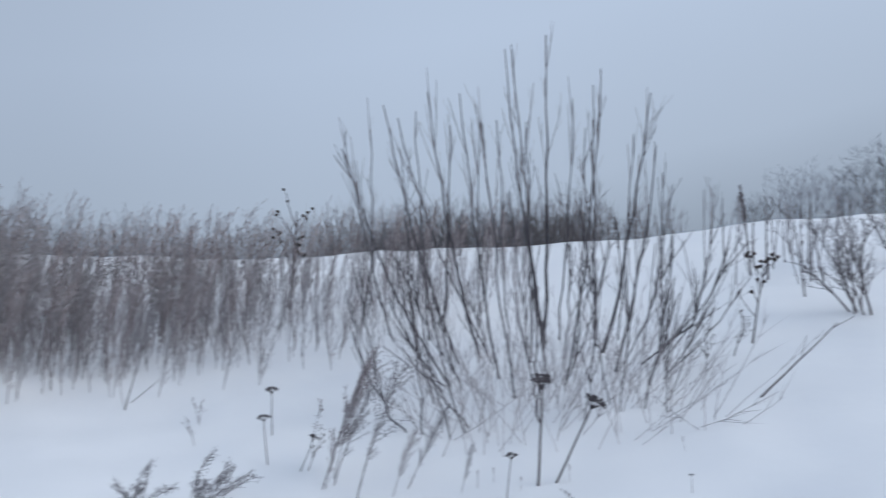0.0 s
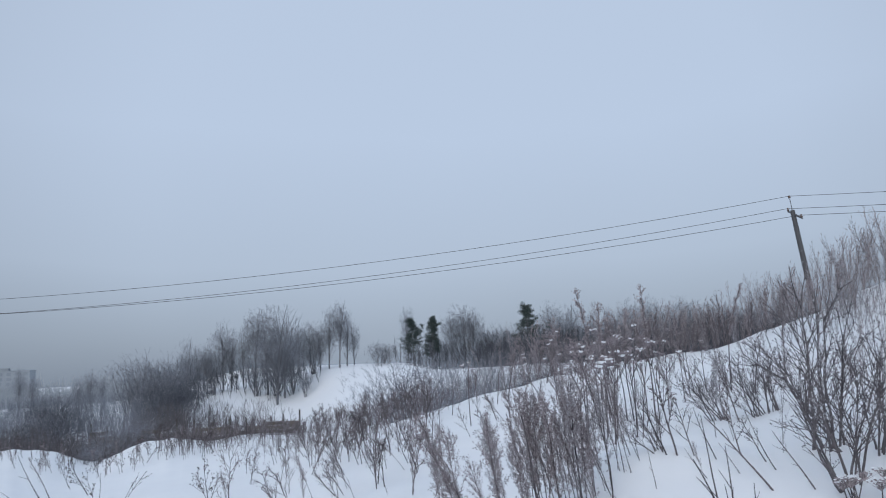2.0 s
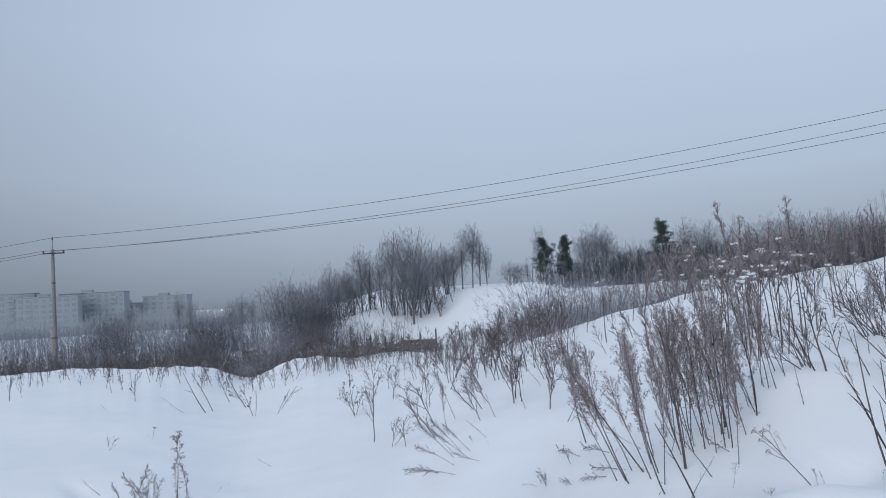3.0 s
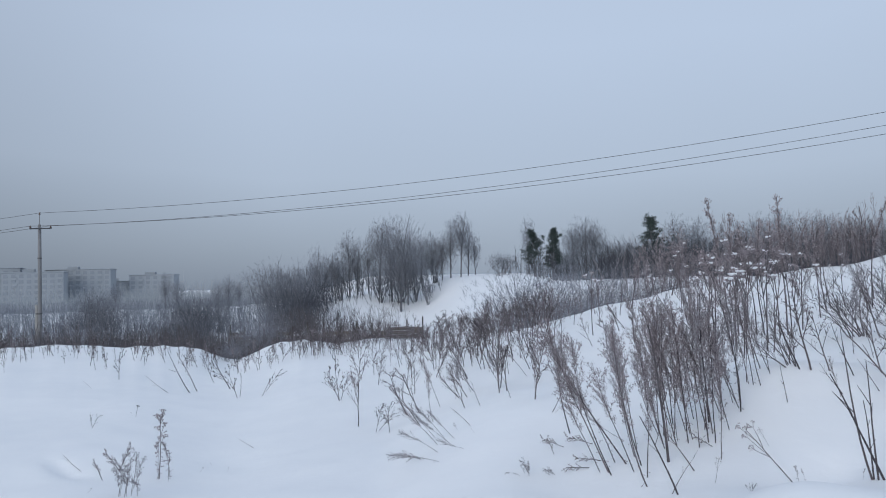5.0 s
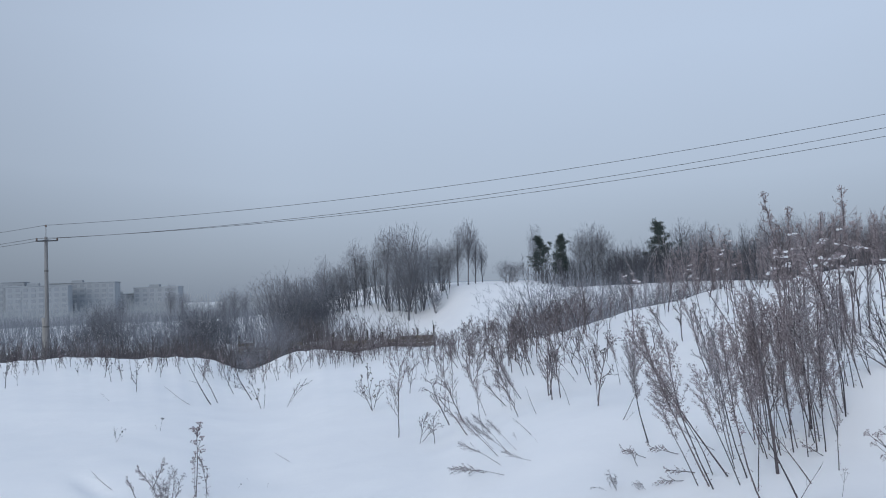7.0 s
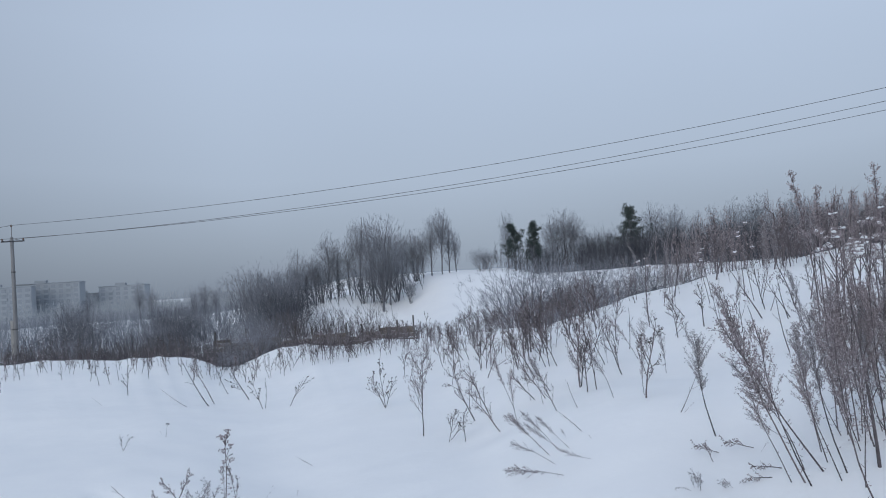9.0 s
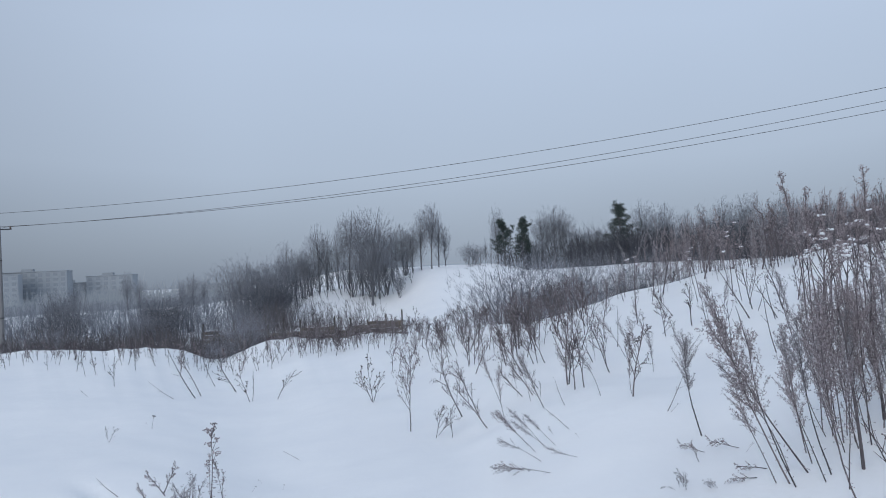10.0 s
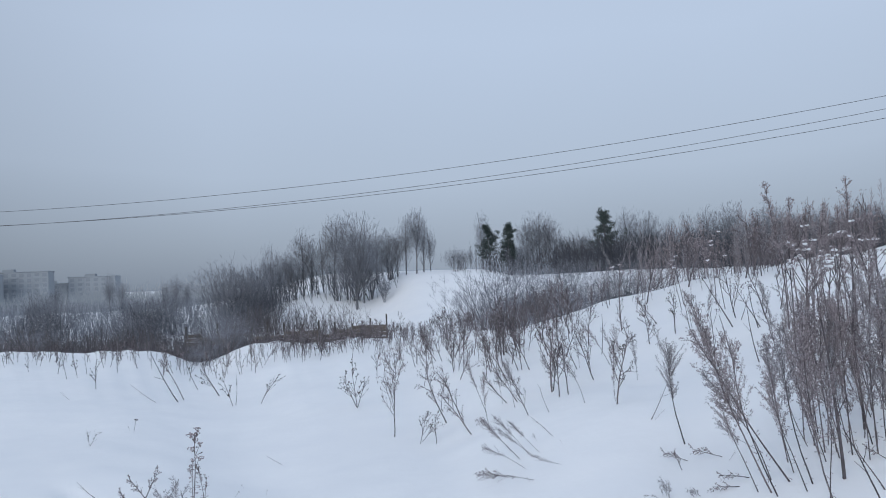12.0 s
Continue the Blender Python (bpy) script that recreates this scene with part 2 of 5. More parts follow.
def ground_z(x, y):
    dx, dy = x - CX, y - CY
    r, az = math.hypot(dx, dy), math.degrees(math.atan2(dx, dy))
    rc, up, p = along(az, CREST_FAR), along(az, CREST_UP), along(az, BEND)
    broad = along(az, CREST_BROAD)
    up = broad + (up - broad) * step(0.66, 0.97, r / rc)
    zc = 1.66 + rc * math.tan(math.radians(up))
    bump = 0.0
    if az < 6:
        bump = (0.10 * noise.noise((az * 0.4, 2.0, 5.0)) + 0.05 * noise.noise((az * 1.3, 7.0, 5.0))) * step(-175, -60, az) * (1 - step(0, 6, az))
    if r <= rc:
        u, e = r / rc, 0.1
        low = e**p
        z = 0.12 + (zc - 0.12) * ((u * u + e * e) ** (p / 2) - low) / ((1 + e * e) ** (p / 2) - low) + bump * step(0.4, 1.0, u)
    else:
        zc += bump
        z = zc + (far_land(x, y, az, r) - zc) * step(0.0, 1.0, (r - rc) / (13.0 + 0.35 * rc))
    z += 0.075 * noise.noise((x * 0.42, y * 0.42, 3.1)) * step(1.5, 5, r) + 0.022 * noise.noise((x * 2.3, y * 2.3, 7.7)) + 0.035 * noise.noise((x * 1.1, y * 1.1, 4.2)) * step(2, 5, r)
    z -= hollow(x, y, 2.36, 4.2, 0.15, 0.08, 0.4, 1.6) + hollow(x, y, 2.62, 4.42, 0.14, 0.07, 0.4, 1.5) + hollow(x, y, -3.05, 6.95, 0.1, 0.06, 2.35, 4.0) + hollow(x, y, 4.6, -1.9, 0.4, 0.06, 1.0, 1.5)
    z += hollow(x, y, 1.5, 6.9, 0.95, 0.17) + hollow(x, y, 2.85, 5.8, 0.7, 0.24) + hollow(x, y, 2.15, 3.2, 0.65, 0.33) + hollow(x, y, 4.5, -2.4, 0.5, 0.07) + hollow(x, y, -3.0, 8.2, 1.2, 0.05)
    if r > 30:
        z += 0.35 * noise.noise((x * 0.06, y * 0.06, 1.3)) * step(30, 70, r)
    return z

# ---- builders ----
class Shape:
    """Vertices and faces of one mesh, grown piece by piece."""

    def __init__(self):
        self.v, self.f = [], []

    def tube(self, pts, r0, r1, sides=4, caps=None):
        n, last = len(self.v), len(pts) - 1
        for i, p in enumerate(pts):
            d = (pts[min(i + 1, last)] - pts[max(i - 1, 0)]).normalized()
            a = d.orthogonal().normalized()
            b = d.cross(a)
            r = r0 + (r1 - r0) * i / last
            for k in range(sides):
                t = 2 * math.pi * k / sides
                self.v.append(p + (a * math.cos(t) + b * math.sin(t)) * r)
        for i in range(last):
            for k in range(sides):
                q, s = n + i * sides, (k + 1) % sides
                self.f.append((q + k, q + s, q + sides + s, q + sides + k))
        if sides > 3 or caps:
            self.f.append(tuple(range(n + sides - 1, n - 1, -1)))
            self.f.append(tuple(range(n + last * sides, n + (last + 1) * sides)))

    def seed(self, p, d, length, r):
        """A small club, thickest at its tip."""
        n = len(self.v)
        d = d.normalized()
        a = d.orthogonal().normalized()
        b = d.cross(a)
        mid = p + d * length
        self.v += [p, mid + a * r, mid - a * r * 0.5 + b * r * 0.87, mid - a * r * 0.5 - b * r * 0.87]
        self.f += [(n, n + 2, n + 1), (n, n + 3, n + 2), (n, n + 1, n + 3), (n + 1, n + 2, n + 3)]

    def thorn(self, p, q, r):
        """A thin cone from p to q."""
        n = len(self.v)
        d = (q - p).normalized()
        a = d.orthogonal() * r
        b = d.cross(a)
        self.v += [p + a, p - a * 0.5 + b * 0.87, p - a * 0.5 - b * 0.87, q]
        self.f += [(n, n + 1, n + 3), (n + 1, n + 2, n + 3), (n + 2, n, n + 3)]

    def blob(self, p, rx, ry, rz, rng, rings=3, sides=6, rough=0.18):
        """An uneven rounded lump."""
        n = len(self.v)
        self.v.append(p + Vector((0, 0, -rz)))
        for i in range(1, rings + 1):
            t = math.pi * i / (rings + 1)
            for k in range(sides):
                u = 2 * math.pi * k / sides
                j = 1 + rng.uniform(-rough, rough)
                self.v.append(p + Vector((rx * j * math.sin(t) * math.cos(u), ry * j * math.sin(t) * math.sin(u), -rz * j * math.cos(t))))
        self.v.append(p + Vector((0, 0, rz)))
        top = len(self.v) - 1
        for k in range(sides):
            s = (k + 1) % sides
            self.f.append((n, n + 1 + s, n + 1 + k))
            self.f.append((top, top - sides + k, top - sides + s))
            for i in range(rings - 1):
                q = n + 1 + i * sides
                self.f.append((q + k, q + s, q + sides + s, q + sides + k))

    def box(self, lo, hi, bevel=0.0):
        n, b = len(self.v), bevel
        for z, c in ((lo[2], b), (lo[2] + b, 0), (hi[2] - b, 0), (hi[2], b)):
            self.v += [Vector((lo[0] + c, lo[1] + c, z)), Vector((hi[0] - c, lo[1] + c, z)), Vector((hi[0] - c, hi[1] - c, z)), Vector((lo[0] + c, hi[1] - c, z))]
        for i in range(3):
            for k in range(4):
                s = (k + 1) % 4
                self.f.append((n + 4 * i + k, n + 4 * i + s, n + 4 * i + 4 + s, n + 4 * i + 4 + k))
        self.f += [(n + 3, n + 2, n + 1, n), (n + 12, n + 13, n + 14, n + 15)]

    def lathe(self, p, profile, sides=8):
        n = len(self.v)
        for r, z in profile:
            for k in range(sides):
                t = 2 * math.pi * k / sides
                self.v.append(p + Vector((r * math.cos(t), r * math.sin(t), z)))
        for i in range(len(profile) - 1):
            for k in range(sides):
                q, s = n + i * sides, (k + 1) % sides
                self.f.append((q + k, q + s, q + sides + s, q + sides + k))
        self.f.append(tuple(range(n + sides - 1, n - 1, -1)))
        self.f.append(tuple(range(n + (len(profile) - 1) * sides, n + len(profile) * sides)))

    def mesh(self, name, mat, smooth=False):
        me = bpy.data.meshes.new(name)
        me.from_pydata([tuple(p) for p in self.v], [], self.f)
        me.materials.append(mat)
        if smooth:
            me.polygons.foreach_set("use_smooth", [True] * len(me.polygons))
        return me


def part(name, shape, mat, parent, label="", smooth=False, kind=""):
    ob = new(name, shape.mesh(name, mat, smooth))
    ob.parent = parent
    return tagged(ob, label, kind=kind)


def thing(name, label, category, group="", kind=""):
    return tagged(new(name), label, category, group, kind)


def curve_pts(p, d, length, n, rng, wiggle=0.1, lift=0.0, droop=0.0):
    """A wandering line of n pieces; lift bends it upwards, droop bends its end down."""
    pts, d = [p.copy()], d.normalized()
    for i in range(n):
        d = d + Vector((rng.uniform(-wiggle, wiggle), rng.uniform(-wiggle, wiggle), rng.uniform(-wiggle, wiggle) * 0.5 + lift - droop * i / n))
        d.normalize()
        pts.append(pts[-1] + d * length / n)
    return pts


def on_line(pts, u):
    """The place and the way at the fraction u of a line."""
    s = min(u, 0.9999) * (len(pts) - 1)
    i = int(s)
    return pts[i].lerp(pts[i + 1], s - i), (pts[i + 1] - pts[i]).normalized()


def spray(d, rng, lo, hi):
    """A way that leaves d by an angle between lo and hi degrees."""
    a = d.orthogonal().normalized()
    b = d.cross(a)
    t, s = rng.uniform(0, 2 * math.pi), radians(rng.uniform(lo, hi))
    return d * math.cos(s) + (a * math.cos(t) + b * math.sin(t)) * math.sin(s)


# Each maker below builds a plant about 1 m high at the origin.
def mugwort(rng, wide=1.0, bare=0.4, pale=False, sway=0.16, thick=0.005, dense=1.3):
    """A stalk near the path: a slim plume of small clubs on rising side branches."""
    root = thing("mugwort_stalk", "dry brown mugwort stalk with a pale feathery plume, standing in snow" if pale else "dry brown mugwort stalk with a feathery seed plume, standing in snow", "weed", "dry mugwort stalks on the bank")
    stem, branch, plume = Shape(), Shape(), Shape()
    main = curve_pts(Vector((0, 0, -0.06)), Vector((rng.uniform(-0.08, 0.08), rng.uniform(0.0, 0.14), 1)), 1.06, 8, rng, 0.06)
    main = [p + Vector((0, -0.16 * max(0.0, p.z) ** 2.2, 0)) for p in main]
    stem.tube(main, thick, 0.0016, 5)
    count = int(rng.randint(24, 32) * dense)
    for k in range(count):
        v = (k + rng.random()) / count
        p, d = on_line(main, bare + (0.99 - bare) * v)
        w = (spray(d, rng, 8, 38) + Vector((0, -1, 0)) * sway).normalized()
        length = wide * (0.03 + 0.13 * math.sin(math.pi * (0.08 + 0.85 * v)) ** 0.8) * rng.uniform(0.5, 1.35)
        br = curve_pts(p, w, length, 2, rng, 0.09, 0.05, 0.1)
        branch.tube(br, 0.0013, 0.0007, 3)
        for j in range(int(7 + length * 150)):
            q, e = on_line(br, rng.uniform(0.15, 1))
            q = q + Vector((rng.uniform(-1, 1), rng.uniform(-1, 1), rng.uniform(-1.2, 0.6))) * 0.011
            plume.seed(q, spray(e, rng, 10, 75) + Vector((0, 0, -0.2)), rng.uniform(0.008, 0.019), rng.uniform(0.0022, 0.0044))
    for k in range(9):
        q, e = on_line(main, rng.uniform(0.08, bare + 0.1))
        plume.seed(q, spray(e, rng, 70, 150), rng.uniform(0.015, 0.04), 0.003)
    part("stem", stem, STEM, root)
    part("side_branch", branch, STEM, root, kind="stuff")
    part("seed_plume", plume, SEED_PALE if pale else SEED, root, kind="stuff")
    return root


def feather_weed(rng, wide=1.0, bare=0.15, pale=False, hair=3, sway=0.3, r=0.0023):
    """A mugwort of the crowded stands: a soft column of fine hair that bends over at its tip."""
    root = thing("mugwort_stalk", "dry brown mugwort stalk with a soft feathery plume", "weed", "dry mugwort stalks on the bank")
    stem, plume = Shape(), Shape()
    bend = rng.uniform(0.05, 0.2)
    main = curve_pts(Vector((0, 0, -0.06)), Vector((rng.uniform(-0.1, 0.1), rng.uniform(-0.02, 0.14), 1)), 1.06, 6, rng, 0.07)
    main = [p + Vector((0, -bend * max(0.0, p.z) ** 3, 0)) for p in main]
    stem.tube(main, 0.0036, 0.0012, 3)
    count = rng.randint(26, 34)
    for k in range(count):
        v = (k + rng.random()) / count
        p, d = on_line(main, bare + (0.99 - bare) * v)
        w = (spray(d, rng, 6, 30) + Vector((0, -1, 0)) * sway * rng.uniform(0, 1)).normalized()
        length = wide * (0.05 + 0.11 * math.sin(math.pi * (0.1 + 0.85 * v)) ** 0.7) * rng.uniform(0.5, 1.3)
        br = curve_pts(p, w, length, 2, rng, 0.1, 0.03, 0.12)
        plume.thorn(br[0], br[1], r * 0.7)
        plume.thorn(br[1], br[2], r * 0.8)
        for j in range(hair):
            q, e = on_line(br, rng.uniform(0.1, 0.95))
            plume.thorn(q, q + (spray(e, rng, 10, 42) + Vector((0, -0.15, -0.1))) * rng.uniform(0.02, 0.05), r)
    part("stem", stem, STEM, root)
    part("seed_plume", plume, SEED_PALE if pale else SEED, root, kind="stuff")
    return root


def branchy_weed(rng, forks=9, heads=5, seed=None, label="dry branching weed with fine spreading twigs and dark specks of seed", stout=1.0):
    """A weed that forks like a small tree, with specks of seed at the twigs' ends."""
    root = thing("branching_weed", label, "weed", "branching weeds in the snow")
    stem, seeds = Shape(), Shape()
    main = curve_pts(Vector((0, 0, -0.06)), Vector((rng.uniform(-0.06, 0.06), 0, 1)), 0.92, 6, rng, 0.08)
    stem.tube(main, 0.012 * stout, 0.0045 * stout, 4)
    part("stem", stem, STEM, root)
    stem = Shape()
    for k in range(forks):
        v = (k + rng.random()) / forks
        p, d = on_line(main, 0.28 + 0.7 * v)
        br = curve_pts(p, spray(d, rng, 22, 50), rng.uniform(0.2, 0.42) * (1.15 - 0.6 * v), 3, rng, 0.1, 0.09)
        stem.tube(br, 0.0065 * stout, 0.0032 * stout, 3)
        for j in range(5):
            q, e = on_line(br, rng.uniform(0.3, 1))
            tip = q + spray(e, rng, 18, 50) * rng.uniform(0.05, 0.14)
            stem.thorn(q, tip, 0.004 * stout)
            for i in range(rng.randint(2, heads)):
                seeds.seed(tip + Vector((rng.gauss(0, 0.01), rng.gauss(0, 0.01), rng.gauss(0, 0.008))), spray(Vector((0, 0, 1)), rng, 0, 110), rng.uniform(0.014, 0.03), 0.0085 * stout)
    part("side_branch", stem, STEM, root, kind="stuff")
    part("seed_head", seeds, seed or SEED_DARK, root, kind="stuff")
    return root


def sprig(rng):
    """A short frosted twig with feathery side shoots in one plane."""
    root = thing("weed_sprig", "small frosted weed sprig lying on the snow", "weed", "sprigs on the snow")
    stem, seeds = Shape(), Shape()
    main = curve_pts(Vector((0, 0, 0)), Vector((0, 0.05, 1)), 1.0, 5, rng, 0.1)
    stem.tube(main, 0.017, 0.007, 4)
    part("stem", stem, STEM, root)
    stem = Shape()
    for k in range(9):
        p, d = on_line(main, 0.25 + 0.7 * (k + rng.random()) / 9)
        tip = p + (d + Vector((rng.choice((-1, 1)) * rng.uniform(0.5, 1.1), rng.gauss(0, 0.25), 0))).normalized() * rng.uniform(0.12, 0.32)
        stem.thorn(p, tip, 0.009)
        for j in range(11):
            q = p.lerp(tip, rng.uniform(0.25, 1.05))
            seeds.seed(q, spray(d, rng, 10, 80), rng.uniform(0.03, 0.07), rng.uniform(0.011, 0.019))
    part("side_shoot", stem, STEM, root, kind="stuff")
    part("seed_head", seeds, SEED, root, kind="stuff")
    return root


def tuft(rng):
    """The top of a buried plant: plumes that the wind has curled over, low above the snow."""
    root = thing("weed_tuft", "curled grey plumes of a buried weed above the snow", "weed", "weed tufts in the snow")
    branch, plume = Shape(), Shape()
    for k in range(9):
        br = curve_pts(Vector((rng.uniform(-0.2, 0.2), rng.uniform(-0.25, 0.25), -0.08)), Vector((rng.gauss(0, 0.2), rng.gauss(-0.1, 0.25), 1)), rng.uniform(0.7, 1.2), 8, rng, 0.09, 0.0, 0.1)
        for i in range(5, 9):
            br[i] = br[i] + Vector((0, -0.03, -0.008)) * (i - 4) ** 1.4
        branch.tube(br, 0.006, 0.002, 4)
        for j in range(22):
            q, e = on_line(br, rng.uniform(0.3, 1))
            w = (spray(e, rng, 15, 45) + Vector((0, -0.3, 0))).normalized()
            tip = q + w * rng.uniform(0.06, 0.2)
            branch.thorn(q, tip, 0.003)
            for i in range(7):
                plume.seed(q.lerp(tip, rng.uniform(0.2, 1)), spray(w, rng, 15, 65) + Vector((0, 0, -0.2)), rng.uniform(0.02, 0.05), rng.uniform(0.004, 0.007))
    part("side_branch", branch, STEM, root, kind="stuff")
    part("seed_plume", plume, SEED_PALE, root, kind="stuff")
    return root


def yarrow(rng):
    """A stiff stem with withered leaves and several tight clusters of dark seed heads near its top."""
    root = thing("dry_yarrow", "stiff dry yarrow stem with tight clusters of dark seed heads", "weed", "dry yarrow in the snow")
    stem, leaf, heads = Shape(), Shape(), Shape()
    main = curve_pts(Vector((0, 0, -0.06)), Vector((0, 0, 1)), 1.0, 6, rng, 0.05)
    stem.tube(main, 0.0075, 0.004, 5)
    tips = [main[-1]]
    for k in range(rng.randint(5, 8)):
        p, d = on_line(main, rng.uniform(0.55, 0.97))
        br = curve_pts(p, spray(d, rng, 14, 38), rng.uniform(0.06, 0.2), 3, rng, 0.06, 0.1)
        stem.tube(br, 0.0045, 0.003, 4)
        tips.append(br[-1])
    for tip in tips:
        for k in range(rng.randint(7, 12)):
            q = tip + Vector((rng.gauss(0, 0.024), rng.gauss(0, 0.024), rng.uniform(-0.008, 0.016)))
            heads.thorn(tip + Vector((0, 0, -0.05)), q, 0.0025)
            heads.blob(q, 0.0105, 0.0105, 0.010, rng, 2, 5, 0.25)
    for k in range(16):
        q, e = on_line(main, rng.uniform(0.08, 0.75))
        w = spray(e, rng, 40, 110)
        leaf.seed(q, w + Vector((0, 0, -0.4)), rng.uniform(0.05, 0.12), 0.009)
    part("stem", stem, STEM, root)
    part("withered_leaf", leaf, SEED, root, kind="stuff")
    part("seed_head", heads, SEED, root, "tight greyish clusters of seed heads", kind="stuff")
    return root


def broad_yarrow(rng):
    """Several short stems from one foot, each with a broad flat head, some with snow on it."""
    root = thing("broad_yarrow", "low dry yarrow with broad dark flat heads and specks of snow", "weed", "broad yarrow on the bank")
    heads, snow = Shape(), Shape()
    for k in range(rng.randint(5, 8)):
        main = curve_pts(Vector((rng.gauss(0, 0.1), rng.gauss(0, 0.1), -0.1)), spray(Vector((0, 0, 1)), rng, 2, 26), rng.uniform(0.75, 1.15), 4, rng, 0.08)
        stem = Shape()
        stem.tube(main, 0.022, 0.014, 4)
        part("stem", stem, STEM, root)
        tip = main[-1]
        for i in range(34):
            q = tip + Vector((rng.gauss(0, 0.13), rng.gauss(0, 0.13), rng.uniform(-0.03, 0.06)))
            heads.thorn(tip + Vector((0, 0, -0.2)), q, 0.012)
            heads.blob(q, 0.027, 0.027, 0.022, rng, 2, 5, 0.3)
            if rng.random() < 0.22:
                snow.blob(q + Vector((0, 0, 0.04)), 0.05, 0.05, 0.025, rng, 2, 6, 0.25)
    part("seed_head", heads, SEED, root, "broad flat dark seed heads", kind="stuff")
    part("snow_cap", snow, SNOW_CAP, root, "specks of fresh snow", True, "stuff")
    return root


def dry_flower(rng):
    """One stem with a flat dark head of dried florets."""
    root = thing("dry_flower", "dried flower on one stem with a flat dark head", "weed", "dried flowers in the snow")
    stem, head = Shape(), Shape()
    main = curve_pts(Vector((0, 0, -0.08)), Vector((0, 0, 1)), 1.0, 6, rng, 0.06)
    stem.tube(main, 0.014, 0.009, 5)
    tip = main[-1]
    for k in range(16):
        w = spray(Vector((0, 0, 1)), rng, 15, 75)
        q = tip + Vector((w.x * 0.11, w.y * 0.11, w.z * 0.06 + 0.01))
        head.thorn(tip + Vector((0, 0, -0.05)), q, 0.007)
        head.blob(q, 0.02, 0.02, 0.016, rng, 2, 5, 0.3)
        for i in range(4):
            head.seed(q, spray(w, rng, 10, 80), 0.05, 0.01)
    part("stem", stem, STEM, root)
    part("flower_head", head, STEM, root, "flat dark head of dried florets", kind="stuff")
    return root


def mullein(rng):
    """A thick upright seed spike."""
    root = thing("seed_spike", "thick upright dark seed spike of a dead weed", "weed", "seed spikes on the crest")
    stem, spike = Shape(), Shape()
    main = curve_pts(Vector((0, 0, -0.06)), Vector((0, 0, 1)), 1.06, 7, rng, 0.04)
    stem.tube(main, 0.012, 0.006, 5)
    for k in range(170):
        q, e = on_line(main, rng.uniform(0.45, 1) ** 0.8)
        spike.seed(q, spray(e, rng, 25, 65), rng.uniform(0.02, 0.04), 0.007)
    part("stem", stem, STEM, root)
    part("spike", spike, STEM, root, kind="stuff")
    return root


def bare_stalk(rng):
    root = thing("bare_stalk", "thin bare dark stalk bent over the snow", "weed", "bare stalks in the snow")
    stem = Shape()
    main = curve_pts(Vector((0, 0, -0.05)), Vector((0, 0, 1)), 1.05, 6, rng, 0.06)
    stem.tube(main, 0.0115, 0.0045, 4)
    for k in range(rng.randint(2, 5)):
        p, d = on_line(main, rng.uniform(0.4, 0.95))
        stem.tube(curve_pts(p, spray(d, rng, 20, 45), rng.uniform(0.08, 0.25), 2, rng, 0.1, 0.05), 0.005, 0.0025, 3)
    part("stem", stem, STEM, root)
    return root


def button_weed(rng, forks=9, ball=0.018):
    root = thing("button_weed", "dry branching weed with small dark button heads above snow", "weed", "button weeds in the snow")
    stem, heads = Shape(), Shape()
    main = curve_pts(Vector((0, 0, -0.05)), Vector((0, 0, 1)), 0.95, 5, rng, 0.07)
    stem.tube(main, 0.0125, 0.005, 4)
    for k in range(forks):
        p, d = on_line(main, rng.uniform(0.3, 1.0))
        br = curve_pts(p, spray(d, rng, 22, 48), rng.uniform(0.15, 0.42), 3, rng, 0.08, 0.09)
        stem.tube(br, 0.0065, 0.0032, 3)
        for j in range(rng.randint(1, 4)):
            q, e = on_line(br, rng.uniform(0.5, 1))
            tw = curve_pts(q, spray(e, rng, 20, 50), rng.uniform(0.03, 0.09), 2, rng, 0.05, 0.1)
            stem.tube(tw, 0.0035, 0.002, 3)
            heads.blob(tw[-1], ball, ball, ball * 0.85, rng, 2, 5)
    part("stem", stem, STEM, root)
    part("button_head", heads, HEAD_DARK, root, "dark round seed heads", kind="stuff")
    return root


